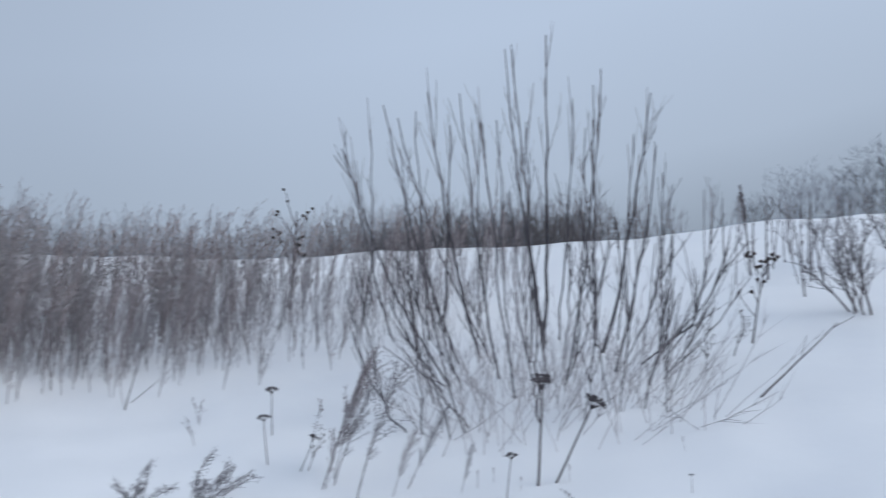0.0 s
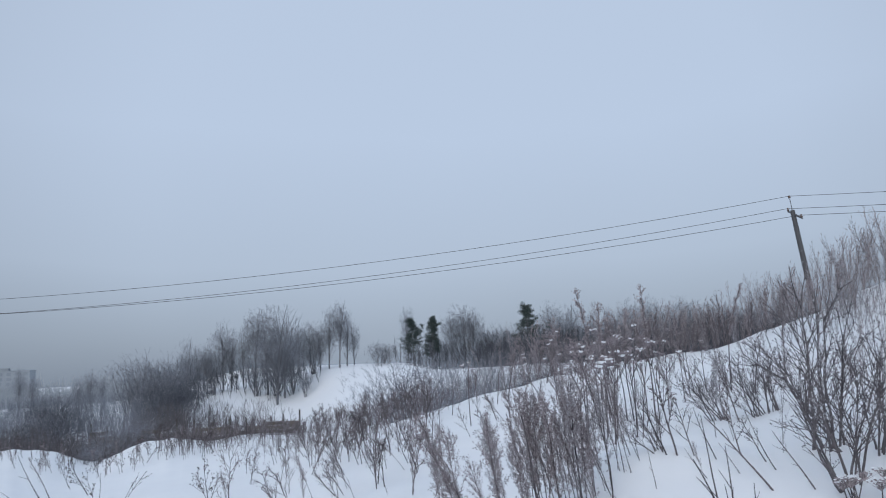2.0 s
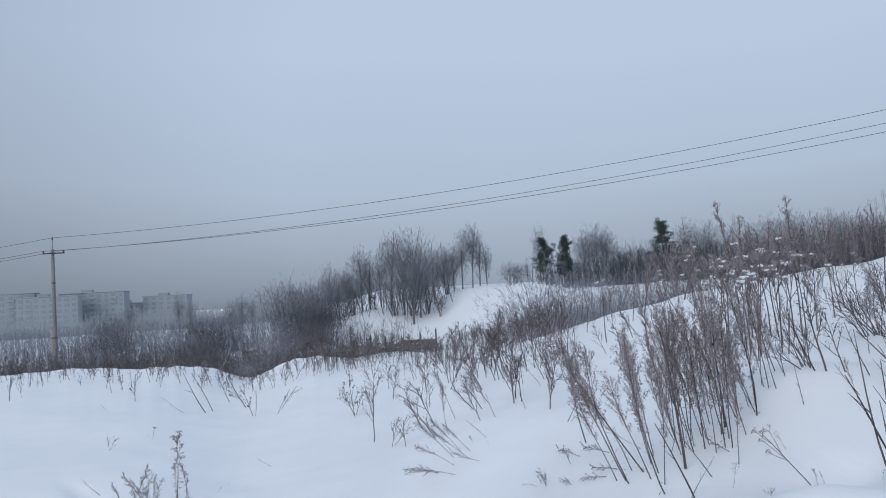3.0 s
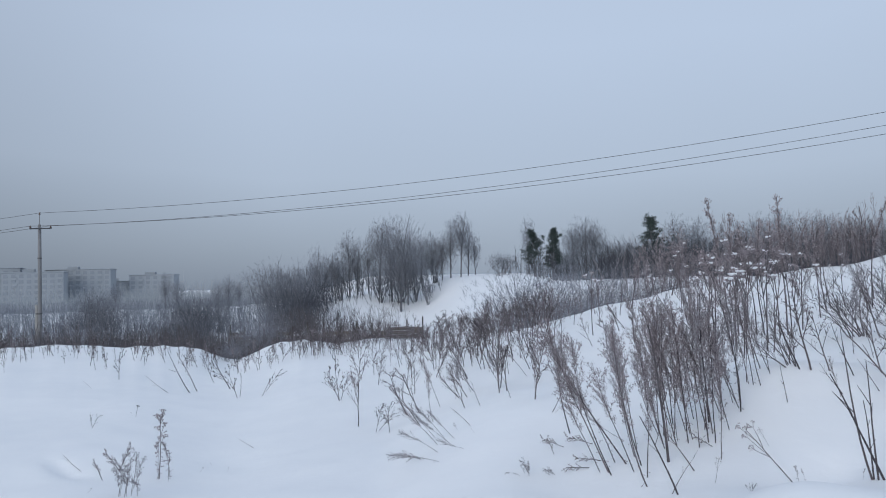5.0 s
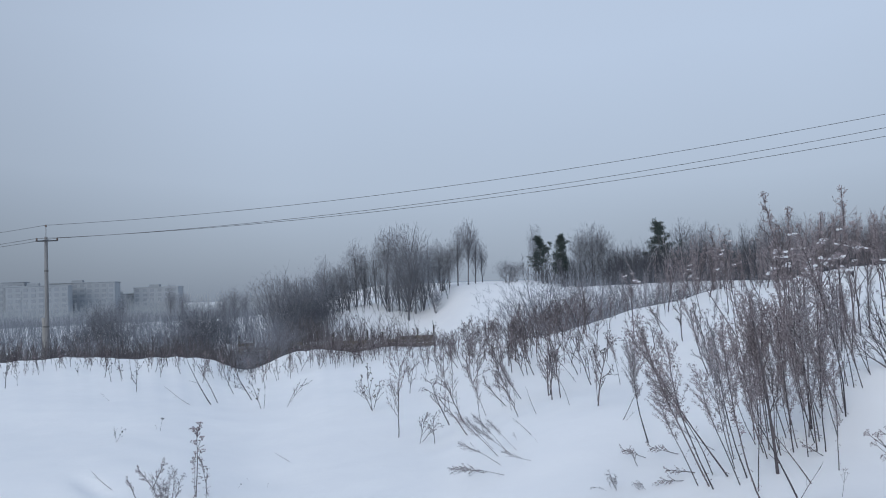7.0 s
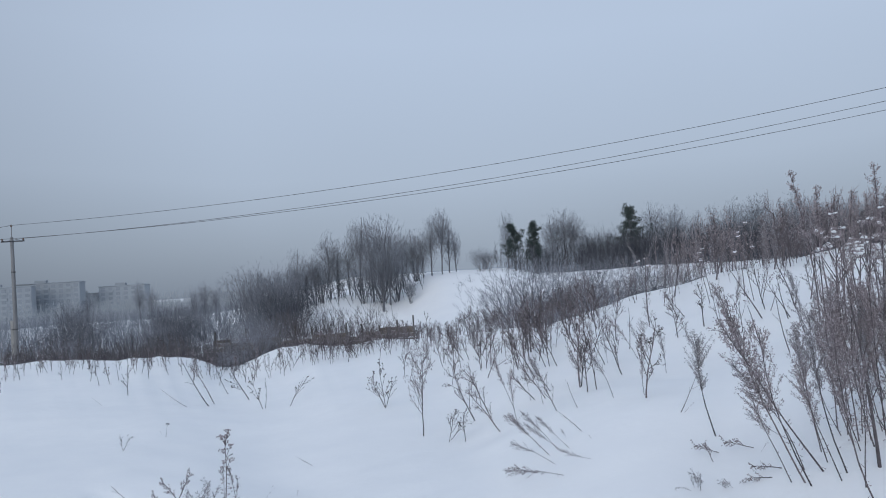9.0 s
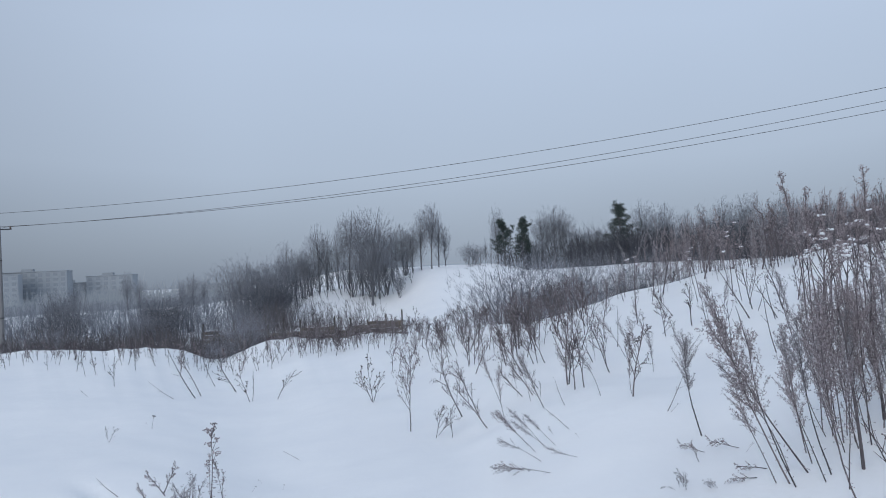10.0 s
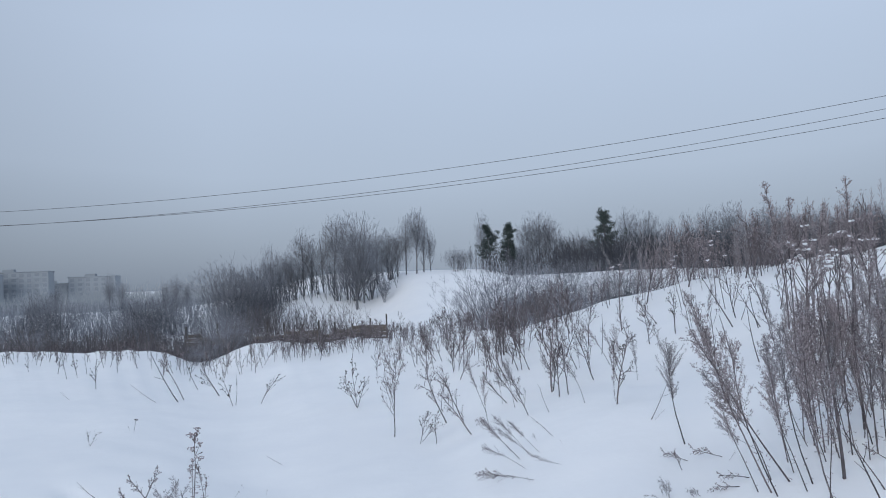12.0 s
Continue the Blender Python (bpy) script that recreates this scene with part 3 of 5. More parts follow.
def umbel_weed(rng, caps=True):
    root = thing("umbel_weed", "tall dry umbel weed with flat heads capped by snow" if caps else "tall dry umbel weed with bare spreading heads", "weed", "umbel weeds on the bank")
    stem, head, snow = Shape(), Shape(), Shape()
    main = curve_pts(Vector((0, 0, -0.05)), Vector((0, 0, 1)), 1.0, 6, rng, 0.04)
    stem.tube(main, 0.008, 0.004, 4)
    tips = [(main[-1], (main[-1] - main[-2]).normalized())]
    for k in range(rng.randint(3, 5)):
        p, d = on_line(main, rng.uniform(0.5, 0.85))
        br = curve_pts(p, spray(d, rng, 25, 42), rng.uniform(0.18, 0.36), 3, rng, 0.05, 0.1)
        stem.tube(br, 0.005, 0.003, 3)
        tips.append((br[-1], (br[-1] - br[-2]).normalized()))
    for p, d in tips:
        reach = rng.uniform(0.04, 0.07)
        for k in range(9):
            w = (spray(d, rng, 35, 62) + Vector((0, 0, 0.3))).normalized()
            q = p + w * reach
            head.tube([p, p + w * reach * 0.5 + Vector((0, 0, -0.004)), q], 0.0018, 0.0012, 3)
            for j in range(4):
                head.seed(q, spray(w, rng, 10, 70), 0.02, 0.004)
        if caps and rng.random() < 0.8:
            for k in range(rng.randint(3, 5)):
                s = reach * rng.uniform(0.2, 0.33)
                snow.blob(p + d * reach * 0.8 + Vector((rng.uniform(-1, 1) * reach * 0.6, rng.uniform(-1, 1) * reach * 0.6, rng.uniform(0, 0.012))), s, s, s * 0.68, rng, 3, 7, 0.25)
    part("stem", stem, STEM, root)
    part("umbel", head, SEED, root, kind="stuff")
    if snow.v:
        part("snow_cap", snow, SNOW_CAP, root, "small cushions of fresh snow", True, "stuff")
    return root


def woody_shrub(rng, stems=8, spread=38, twigs=13):
    root = thing("woody_shrub", "bare woody shrub with small frosted flower heads in snow", "shrub", "bare shrubs on the bank")
    fine, thin = Shape(), Shape()
    for s in range(stems):
        wood = Shape()
        d = spray(Vector((0, 0, 1)), rng, 3, spread)
        base = Vector((rng.uniform(-0.12, 0.12), rng.uniform(-0.12, 0.12), -0.06))
        main = curve_pts(base, d, rng.uniform(0.6, 1.1), 7, rng, 0.17, 0.04)
        wood.tube(main, rng.uniform(0.008, 0.014), 0.003, 5)
        part("stem", wood, TWIG, root)
        for k in range(twigs):
            p, e = on_line(main, rng.uniform(0.25, 1))
            tw = curve_pts(p, spray(e, rng, 18, 48), rng.uniform(0.1, 0.36), 3, rng, 0.1, 0.06)
            thin.tube(tw, 0.004, 0.002, 3)
            for j in range(2):
                q, g = on_line(tw, rng.uniform(0.3, 0.9))
                t2 = curve_pts(q, spray(g, rng, 20, 45), rng.uniform(0.05, 0.14), 2, rng, 0.1, 0.06)
                thin.tube(t2, 0.0028, 0.0015, 3)
                for i in range(2):
                    fine.seed(t2[-1] + Vector((rng.uniform(-1, 1), rng.uniform(-1, 1), rng.uniform(-1, 1))) * 0.01, spray(Vector((0, 0, 1)), rng, 0, 100), 0.02, 0.006)
    part("twig", thin, TWIG, root, kind="stuff")
    part("flower_head", fine, SEED_PALE, root, "small frosted flower heads", kind="stuff")
    return root


# foot, then how far the tip stands sideways and up from it, then thickness in millimetres
WILLOW_STEMS = (
    (0.54, 0.41, 0.72, 1.65, 8.0), (1.01, 0.37, 0.48, 1.84, 9.0), (1.13, 0.22, 0.33, 1.94, 11.0), (0.65, 0.11, 0.20, 1.96, 9.0), (1.28, 0.12, 0.66, 1.74, 7.0),
    (0.17, 0.03, 0.15, 1.73, 6.0), (1.48, -0.31, 0.26, 2.20, 12.0), (1.43, -0.28, -0.10, 2.30, 15.0), (1.29, -0.28, 0.19, 2.17, 9.0), (0.53, -0.30, -0.37, 2.07, 9.0),
    (1.08, -0.65, -0.38, 1.78, 15.0), (0.61, -0.65, -0.36, 1.50, 11.0), (1.23, -0.64, -0.04, 1.87, 11.0), (0.79, -0.78, -0.45, 0.36, 7.0), (1.92, -1.34, 0.10, 1.06, 5.0),
    (0.57, 0.40, 0.33, 0.32, 6.0), (2.57, 0.55, -0.17, 1.51, 11.0), (1.55, -0.40, -0.12, 1.70, 7.0), (1.34, -0.84, -0.07, 1.41, 6.0), (2.49, 1.24, -0.21, 1.41, 6.0),
    (1.72, 0.91, 0.26, 1.48, 7.0), (0.93, -0.13, -0.03, 1.69, 7.0), (1.00, 0.03, 0.01, 1.70, 5.0), (0.87, -0.42, -0.15, 1.61, 6.0), (1.67, 0.64, 0.00, 1.64, 6.0),
    (1.71, 0.26, -0.11, 1.68, 5.0), (1.85, 0.79, -0.02, 1.39, 5.0), (1.26, -1.00, -0.17, 1.06, 5.0),
)


def willow_shrub(rng):
    root = thing("willow_shrub", "large bare willow shrub with long upright dark stems", "shrub")
    thin = Shape()
    stems = list(WILLOW_STEMS)
    for k in range(26):
        a = rng.uniform(-1, 1)
        stems.append((rng.uniform(-0.6, 0.9), -0.15 - a * 0.85 + rng.gauss(0, 0.1), -a * 0.45 + rng.gauss(0, 0.12), rng.uniform(0.7, 1.45) * (1 - 0.3 * abs(a)), rng.uniform(3, 6)))
    for x, y, side, tall, mm in stems:
        wood = Shape()
        z = ground_z(6.4 + x, y - 1.12) - ground_z(6.4, -1.12)
        dx, main = rng.gauss(0, 0.1), []
        for i in range(11):
            u = i / 10
            main.append(Vector((x * (1 - 0.5 * u) + dx * u + rng.gauss(0, 0.008), y + side * (1.35 * u - 0.35 * u * u) + rng.gauss(0, 0.008), z - 0.1 + (tall + 0.1) * (u + 0.12 * u * (u - 1)))))
        wood.tube(main, 0.0011 * mm, 0.0035, 6)
        part("stem", wood, WILLOW, root)
        for k in range(rng.randint(5, 10)):
            p, e = on_line(main, rng.uniform(0.25, 0.92))
            tw = curve_pts(p, spray(e, rng, 8, 26), rng.uniform(0.12, 0.5), 4, rng, 0.05, 0.06)
            thin.tube(tw, 0.004, 0.002, 4)
            for j in range(rng.randint(0, 3)):
                q, g = on_line(tw, rng.uniform(0.3, 0.95))
                thin.tube(curve_pts(q, spray(g, rng, 12, 32), rng.uniform(0.06, 0.2), 2, rng, 0.06, 0.05), 0.0018, 0.0009, 3)
    part("twig", thin, TWIG, root, "thin dark side twigs", kind="stuff")
    thin = Shape()
    for s in range(210):
        a = rng.uniform(-1, 1)
        bx, by = rng.uniform(-0.9, 0.6), a * 0.85 - 0.2
        base = Vector((bx, by, ground_z(6.4 + bx, by - 1.12) - ground_z(6.4, -1.12) - 0.02))
        br = curve_pts(base, Vector((rng.uniform(-0.35, 0.25), a * 0.4 + rng.gauss(-0.15, 0.4), rng.uniform(0.35, 1.1))), rng.uniform(0.25, 0.8), 4, rng, 0.1, 0.02)
        thin.tube(br, 0.0026, 0.001, 3)
        for j in range(3):
            q, g = on_line(br, rng.uniform(0.3, 0.95))
            thin.thorn(q, q + spray(g, rng, 15, 40) * rng.uniform(0.08, 0.25), 0.0015)
    part("low_twig", thin, FROST_TWIG, root, "pale frosted low twigs", kind="stuff")
    return root


def in_crown(rng, wide, low, high):
    """A place in an egg-shaped crown, oftener near its surface, and the way outwards from the crown's heart."""
    t, w = rng.uniform(0, 2 * math.pi), rng.uniform(-1, 1)
    k = rng.random() ** 0.45 * rng.uniform(0.82, 1.08) * (0.88 + 0.12 * math.sin(3 * t + 5 * w))
    ring_r = math.sqrt(1 - w * w)
    full = 1 + 0.12 * w
    out = Vector((ring_r * math.cos(t) * full, ring_r * math.sin(t) * full, w))
    mid, tall = (low + high) / 2, (high - low) / 2
    return Vector((out.x * k * wide, out.y * k * wide, mid + out.z * k * tall)), out


def tree(rng, wide=1.9, low=2.6, limbs=26, twigs=1500, lean=0.05):
    """A leafless birch about 10 m high: trunk and limbs, and an egg-shaped crown of fine twigs."""
    root = thing("bare_birch", "bare leafless birch with a fine twiggy crown in deep snow", "tree", "bare trees on the mound")
    trunk, boughs, crown = Shape(), Shape(), Shape()
    main = curve_pts(Vector((0, 0, -0.4)), Vector((rng.uniform(-lean, lean), rng.uniform(-lean, lean), 1)), 9.9, 10, rng, 0.05)
    trunk.tube(main, 0.12, 0.012, 6)
    for k in range(limbs):
        tip, out = in_crown(rng, wide, low, 9.7)
        start = max(1.2, tip.z - 0.5 - math.hypot(tip.x, tip.y) * rng.uniform(1.0, 1.7))
        p, d = on_line(main, min(0.95, start / 9.8))
        mid = p.lerp(tip, 0.5) + Vector((out.x, out.y, 0)) * 0.12 * wide
        br = [p, p.lerp(mid, 0.6), mid.lerp(tip, 0.35), tip]
        boughs.tube(br, 0.034 * (1.1 - start / 10), 0.006, 3)
        for j in range(10):
            q, e = on_line(br, rng.uniform(0.3, 1))
            crown.thorn(q, q + spray(e, rng, 15, 50) * rng.uniform(0.3, 0.9), 0.008)
    for k in range(twigs):
        q, out = in_crown(rng, wide, low, 9.8)
        way = (Vector((out.x * 0.55, out.y * 0.55, 0.55 + 0.35 * out.z)) + Vector((rng.gauss(0, 0.35), rng.gauss(0, 0.35), rng.gauss(0, 0.25)))).normalized()
        size = rng.uniform(0.35, 0.85)
        crown.thorn(q - way * size * 0.7, q + way * size * 0.3, 0.0075)
        for i in range(3):
            g = q + way * size * rng.uniform(-0.5, 0.2)
            crown.thorn(g, g + spray(way, rng, 18, 50) * size * rng.uniform(0.3, 0.7), 0.0055)
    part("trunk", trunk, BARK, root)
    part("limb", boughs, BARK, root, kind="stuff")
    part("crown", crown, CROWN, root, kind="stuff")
    return root


def many_stemmed(rng, stems=9, spread=28, label="bare many-stemmed willow tree in snow", height=6.0, name="bare_willow"):
    root = thing(name, label, "tree" if name == "bare_willow" else "bush", "bare trees on the mound" if name == "bare_willow" else "bare bushes in the hollow")
    crown = Shape()
    for s in range(stems):
        wood = Shape()
        d = spray(Vector((0, 0, 1)), rng, 4, spread)
        main = curve_pts(Vector((rng.uniform(-0.3, 0.3), rng.uniform(-0.3, 0.3), -0.3)), d, height * rng.uniform(0.65, 1.08), 7, rng, 0.1, 0.03)
        wood.tube(main, 0.009 * height, 0.0015 * height, 5)
        part("stem", wood, BARK, root)
        for k in range(12):
            p, e = on_line(main, rng.uniform(0.2, 1))
            br = curve_pts(p, spray(e, rng, 20, 45), height * rng.uniform(0.08, 0.22), 3, rng, 0.14, 0.02)
            for i in range(3):
                crown.thorn(br[i], br[i + 1] + (br[i + 1] - br[i]) * 0.3, (0.0016 - 0.0003 * i) * height)
    wide = height * math.sin(radians(spread)) * 0.95
    for k in range(1100 if name == "bare_willow" else 650):
        q, out = in_crown(rng, wide, height * 0.12, height * 1.02)
        way = (Vector((q.x / wide * 0.6, q.y / wide * 0.6, 0.7)) + Vector((rng.gauss(0, 0.35), rng.gauss(0, 0.35), rng.gauss(0, 0.2)))).normalized()
        size = height * rng.uniform(0.05, 0.12)
        crown.thorn(q - way * size * 0.7, q + way * size * 0.3, 0.0013 * height)
        for i in range(3):
            g = q + way * size * rng.uniform(-0.5, 0.2)
            crown.thorn(g, g + spray(way, rng, 18, 50) * size * rng.uniform(0.4, 0.8), 0.0009 * height)
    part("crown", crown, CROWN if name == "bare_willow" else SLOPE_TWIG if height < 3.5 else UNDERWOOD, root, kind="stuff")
    return root


def pine(rng, width=1.6, low=0.3):
    root = thing("pine_tree", "dark green pine with an uneven open crown", "tree", "pines on the mound")
    trunk, boughs, needles = Shape(), Shape(), Shape()
    main = curve_pts(Vector((0, 0, -0.3)), Vector((0, 0, 1)), 6.6, 8, rng, 0.05)
    trunk.tube(main, 0.13, 0.02, 6)
    for k in range(42):
        v = (k + rng.random()) / 42
        p, d = on_line(main, low + (0.99 - low) * v)
        length = width * (0.12 + 0.95 * (1 - v) ** 0.75) * rng.uniform(0.45, 1.25)
        br = curve_pts(p, spray(d, rng, 40, 72), length, 3, rng, 0.12, 0.16)
        boughs.tube(br, 0.03, 0.008, 3)
        for c in range(6):
            q, e = on_line(br, 0.35 + 0.65 * (c + rng.random()) / 6)
            q = q + Vector((rng.gauss(0, 0.16), rng.gauss(0, 0.16), rng.gauss(0.05, 0.1)))
            for j in range(36):
                needles.seed(q + Vector((rng.gauss(0, 0.13), rng.gauss(0, 0.13), rng.gauss(0, 0.07))), spray(Vector((0, 0, 1)), rng, 5, 95), rng.uniform(0.1, 0.24), 0.02)
    part("trunk", trunk, BARK, root)
    part("limb", boughs, BARK, root, kind="stuff")
    part("crown", needles, NEEDLE, root, kind="stuff")
    return root


# ---- setting plants out ----
waiting = {}


def stand(proto, m):
    waiting.setdefault(proto, []).append(m)


def upright(x, y, way, size, turn=0.0, sink=0.0):
    """A pose at (x, y) on the ground with the plant's axis along way."""
    q = Vector((0, 0, 1)).rotation_difference(Vector(way).normalized()).to_matrix().to_4x4()
    return Matrix.Translation((x, y, ground_z(x, y) - sink)) @ q @ Matrix.Rotation(turn, 4, "Z") @ Matrix.Scale(size, 4)


def spot(az, r):
    return CX + r * math.sin(radians(az)), CY + r * math.cos(radians(az))


def sown(rng, protos, az, r, count, size, lean=(0, 0), loose=0.12, wind=0.0):
    """Poses of plants strewn over a part of the bank: bearings, distances, how many, sizes, their common lean."""
    made = []
    for k in range(count):
        x, y = spot(rng.uniform(*az) + rng.gauss(0, 0.8), rng.triangular(r[0] - 0.6, r[1] + 0.3, (r[0] + r[1]) / 2))
        way = (lean[0] + rng.gauss(0, loose), lean[1] + rng.gauss(0, loose), 1)
        made.append((rng.choice(protos), upright(x, y, way, rng.uniform(*size), rng.gauss(wind, 0.7))))
    return made


def drifts(rng, protos, az, r, clumps, each, size, lean=(0, 0), loose=0.12, reach=0.28, edge=False):
    """Poses of plants that stand in knots; edge: r counts from the crest."""
    made = []
    for c in range(clumps):
        bearing = rng.uniform(*az)
        cx, cy = spot(bearing, rng.uniform(*r) + edge * along(bearing, CREST_FAR))
        tall = rng.uniform(0.82, 1.12)
        for k in range(rng.randint(each // 2, each + each // 2)):
            way = (lean[0] + rng.gauss(0, loose), lean[1] + rng.gauss(0, loose), 1)
            made.append((rng.choice(protos), upright(cx + rng.gauss(0, reach), cy + rng.gauss(0, reach), way, tall * rng.uniform(*size), rng.gauss(0, 0.5))))
    return made


def scatter(*how):
    for proto, m in sown(*how):
        stand(proto, m)


def joined(name, made, only=""):
    """One mesh of many plants, each at its pose; only: the one part of them that it takes."""
    verts, loops, totals, mats, slots, base = [], [], [], [], [], 0
    for proto, m in made:
        for child in proto.children:
            if only not in child.name:
                continue
            me = child.data
            co = np.empty(len(me.vertices) * 3, np.float32)
            me.vertices.foreach_get("co", co)
            lo = np.empty(len(me.loops), np.int32)
            me.loops.foreach_get("vertex_index", lo)
            to = np.empty(len(me.polygons), np.int32)
            me.polygons.foreach_get("loop_total", to)
            if me.materials[0] not in slots:
                slots.append(me.materials[0])
            rot = np.array(m)
            verts.append(co.reshape(-1, 3) @ rot[:3, :3].T + rot[:3, 3])
            loops.append(lo + base)
            totals.append(to)
            mats.append(np.full(len(to), slots.index(me.materials[0]), np.int32))
            base += len(me.vertices)
    verts, loops, totals, mats = (np.concatenate(a) for a in (verts, loops, totals, mats))
    me = bpy.data.meshes.new(name)
    me.vertices.add(len(verts))
    me.loops.add(len(loops))
    me.polygons.add(len(totals))
    me.vertices.foreach_set("co", verts.astype(np.float32).ravel())
    me.loops.foreach_set("vertex_index", loops)
    me.polygons.foreach_set("loop_start", np.concatenate(([0], np.cumsum(totals)[:-1])).astype(np.int32))
    me.polygons.foreach_set("loop_total", totals)
    for mat in slots:
        me.materials.append(mat)
    me.polygons.foreach_set("material_index", mats)
    me.update()
    me.validate()
    return new(name, me)


def discard(protos):
    for proto in protos:
        for ob in (*proto.children_recursive, proto):
            bpy.data.objects.remove(ob)


def settle():
    """Stands each waiting plant in its place: the first is the one that was built, the rest are copies of it."""
    for proto, poses in waiting.items():
        for m in poses[1:]:
            copy_thing(proto, m)
        proto.matrix_basis = poses[0]
    waiting.clear()

# ---- ground ----
def make_ground():
    rings = [0.25]
    while rings[-1] < 3000:
        r = rings[-1]
        rings.append(r + max(0.07, r * (0.018 if r < 60 else 0.05)))
    bearings = [-180 + 2 * k for k in range(66)] + [-48 + 0.3 * k for k in range(560)] + [120 + 2 * k for k in range(30)]
    turns = len(bearings)
    verts, faces = [(CX, CY, ground_z(CX, CY))], []
    for r in rings:
        for k in range(turns):
            x, y = spot(bearings[k], r)
            verts.append((x, y, ground_z(x, y)))
    for k in range(turns):
        faces.append((0, 1 + (k + 1) % turns, 1 + k))
    for i in range(len(rings) - 1):
        a, b = 1 + i * turns, 1 + (i + 1) * turns
        for k in range(turns):
            s = (k + 1) % turns
            faces.append((a + k, a + s, b + s, b + k))
    me = bpy.data.meshes.new("ground")
    me.from_pydata(verts, [], faces)
    me.polygons.foreach_set("use_smooth", [True] * len(me.polygons))
    me.materials.append(SNOW)
    tagged(new("ground", me), "deep untrodden snow over a bank, a hollow and a far mound", "snow", "", "structure")


make_ground()

# ---- power line ----
def pole(x, y, top, lean, name_label, wood, wide=1.0, slant=0.0):
    """A wooden pole strapped to a concrete stub, with a steel arm and three insulators. top: height of the highest insulator."""
    z0 = ground_z(x, y)
    high = top - z0
    root = thing("utility_pole", name_label, "utility pole", "poles of the power line")
    shaft, stub, pin, arm = Shape(), Shape(), Shape(), Shape()
    shaft.lathe(Vector((0, 0, 0.6)), [(r * wide, z) for r, z in ((0.14, 0), (0.135, 0.3), (0.12, high * 0.5), (0.1, high - 1.35), (0.085, high - 1.3))], 10)
    stub.box((-0.09, 0.11, -0.5), (0.09, 0.3, 3.2), 0.015)
    pin.tube([Vector((0, 0, high - 0.75)), Vector((0, 0, high - 0.05))], 0.022, 0.018, 6)
    arm.box((-0.95, -0.12, high - 1.0), (0.95, -0.04, high - 0.92), 0.008)
    arm.v = [Vector((v.x, v.y, v.z + slant * v.x)) for v in arm.v]
    seats = ((0, high - 0.08), (-0.9, high - 0.92 - 0.9 * slant), (0.9, high - 0.92 + 0.9 * slant))
    body = part("shaft", shaft, wood, root, "weathered wooden shaft", True)
    part("stub", stub, CONCRETE, root, "concrete foot")
    rod = part("pin", pin, STEEL, root)
    bar = part("crossarm", arm, STEEL, root)
    for z in (1.0, 2.6, high - 2.9):
        band = Shape()
        band.lathe(Vector((0, 0.06 if z < 3 else 0, z)), ((0.2 if z < 3 else 0.13, 0), (0.205 if z < 3 else 0.135, 0.02), (0.2 if z < 3 else 0.13, 0.09)), 10)
        part("band", band, STEEL, body)
    for px, pz in seats:
        ins = Shape()
        ins.lathe(Vector((px, -0.08 if px else 0, pz)), ((0.02, 0), (0.06, 0.01), (0.065, 0.06), (0.04, 0.07), (0.05, 0.1), (0.035, 0.15), (0.01, 0.16)), 8)
        part("insulator", ins, CERAMIC, bar if px else rod, "", True)
    turn = math.atan2(LINE[1], LINE[0]) + math.pi / 2
    q = Vector((0, 0, 1)).rotation_difference(Vector((*lean, 1)).normalized()).to_matrix().to_4x4()
    root.matrix_basis = Matrix.Translation((x, y, z0)) @ q @ Matrix.Rotation(turn, 4, "Z")
    return [root.matrix_basis @ Vector((px, 0, pz + 0.12)) for px, pz in seats]


LEFT_POLE, RIGHT_POLE = (-26.87, 51.4), (24.7, 39.9)
LINE = (RIGHT_POLE[0] - LEFT_POLE[0], RIGHT_POLE[1] - LEFT_POLE[1])
ends = [
    [Vector((-78, 63, 5.6)), Vector((-78, 62, 4.8)), Vector((-78, 64, 4.8))],
    pole(*LEFT_POLE, 6.6, (0.0, 0.0), "weathered wooden power pole with a steel arm beside the hollow", POLE_WOOD, 1.0, 0.07),
    pole(*RIGHT_POLE, 9.8, (-0.155, -0.04), "leaning wooden power pole strapped to a concrete stub behind the bank", POLE_DARK, 1.15, 0.3),
    [Vector((73, 27, 12.0)), Vector((73, 26.2, 10.9)), Vector((73, 27.8, 11.4))],
]
for a, b in zip(ends, ends[1:]):
    for p, q in zip(a, b):
        wire = Shape()
        sag = 0.9
        wire.tube([p.lerp(q, i / 24) - Vector((0, 0, 4 * sag * (i / 24) * (1 - i / 24))) for i in range(25)], 0.013, 0.013, 5)
        tagged(new("power_line", wire.mesh("power_line", WIRE)), "thin grey overhead wire sagging between poles", "power line", "wires of the power line")

# ---- trees on the far mound ----
rng = random.Random(11)
birches = [tree(rng, 1.9, 2.2, 26, 1250), tree(rng, 2.9, 1.6, 34, 2000), tree(rng, 1.7, 1.3, 26, 950), tree(rng, 2.5, 1.8, 28, 1400)]
willows = [many_stemmed(rng), many_stemmed(rng, 12, 36), many_stemmed(rng, 7, 22)]
bushes = [many_stemmed(rng, 10, 42, "low dense bare bush in snow", 4.0, "bare_bush"), many_stemmed(rng, 13, 50, "low dense bare bush in snow", 3.2, "bare_bush")]
pines = [pine(rng, 3.0, 0.16), pine(rng, 3.9, 0.1), pine(rng, 1.7, 0.2)]


def far_tree(proto, az, r, size, lean=(0, 0)):
    x, y = spot(az, r)
    stand(proto, upright(x, y, (*lean, 1), size, rng.uniform(0, 6.28)))


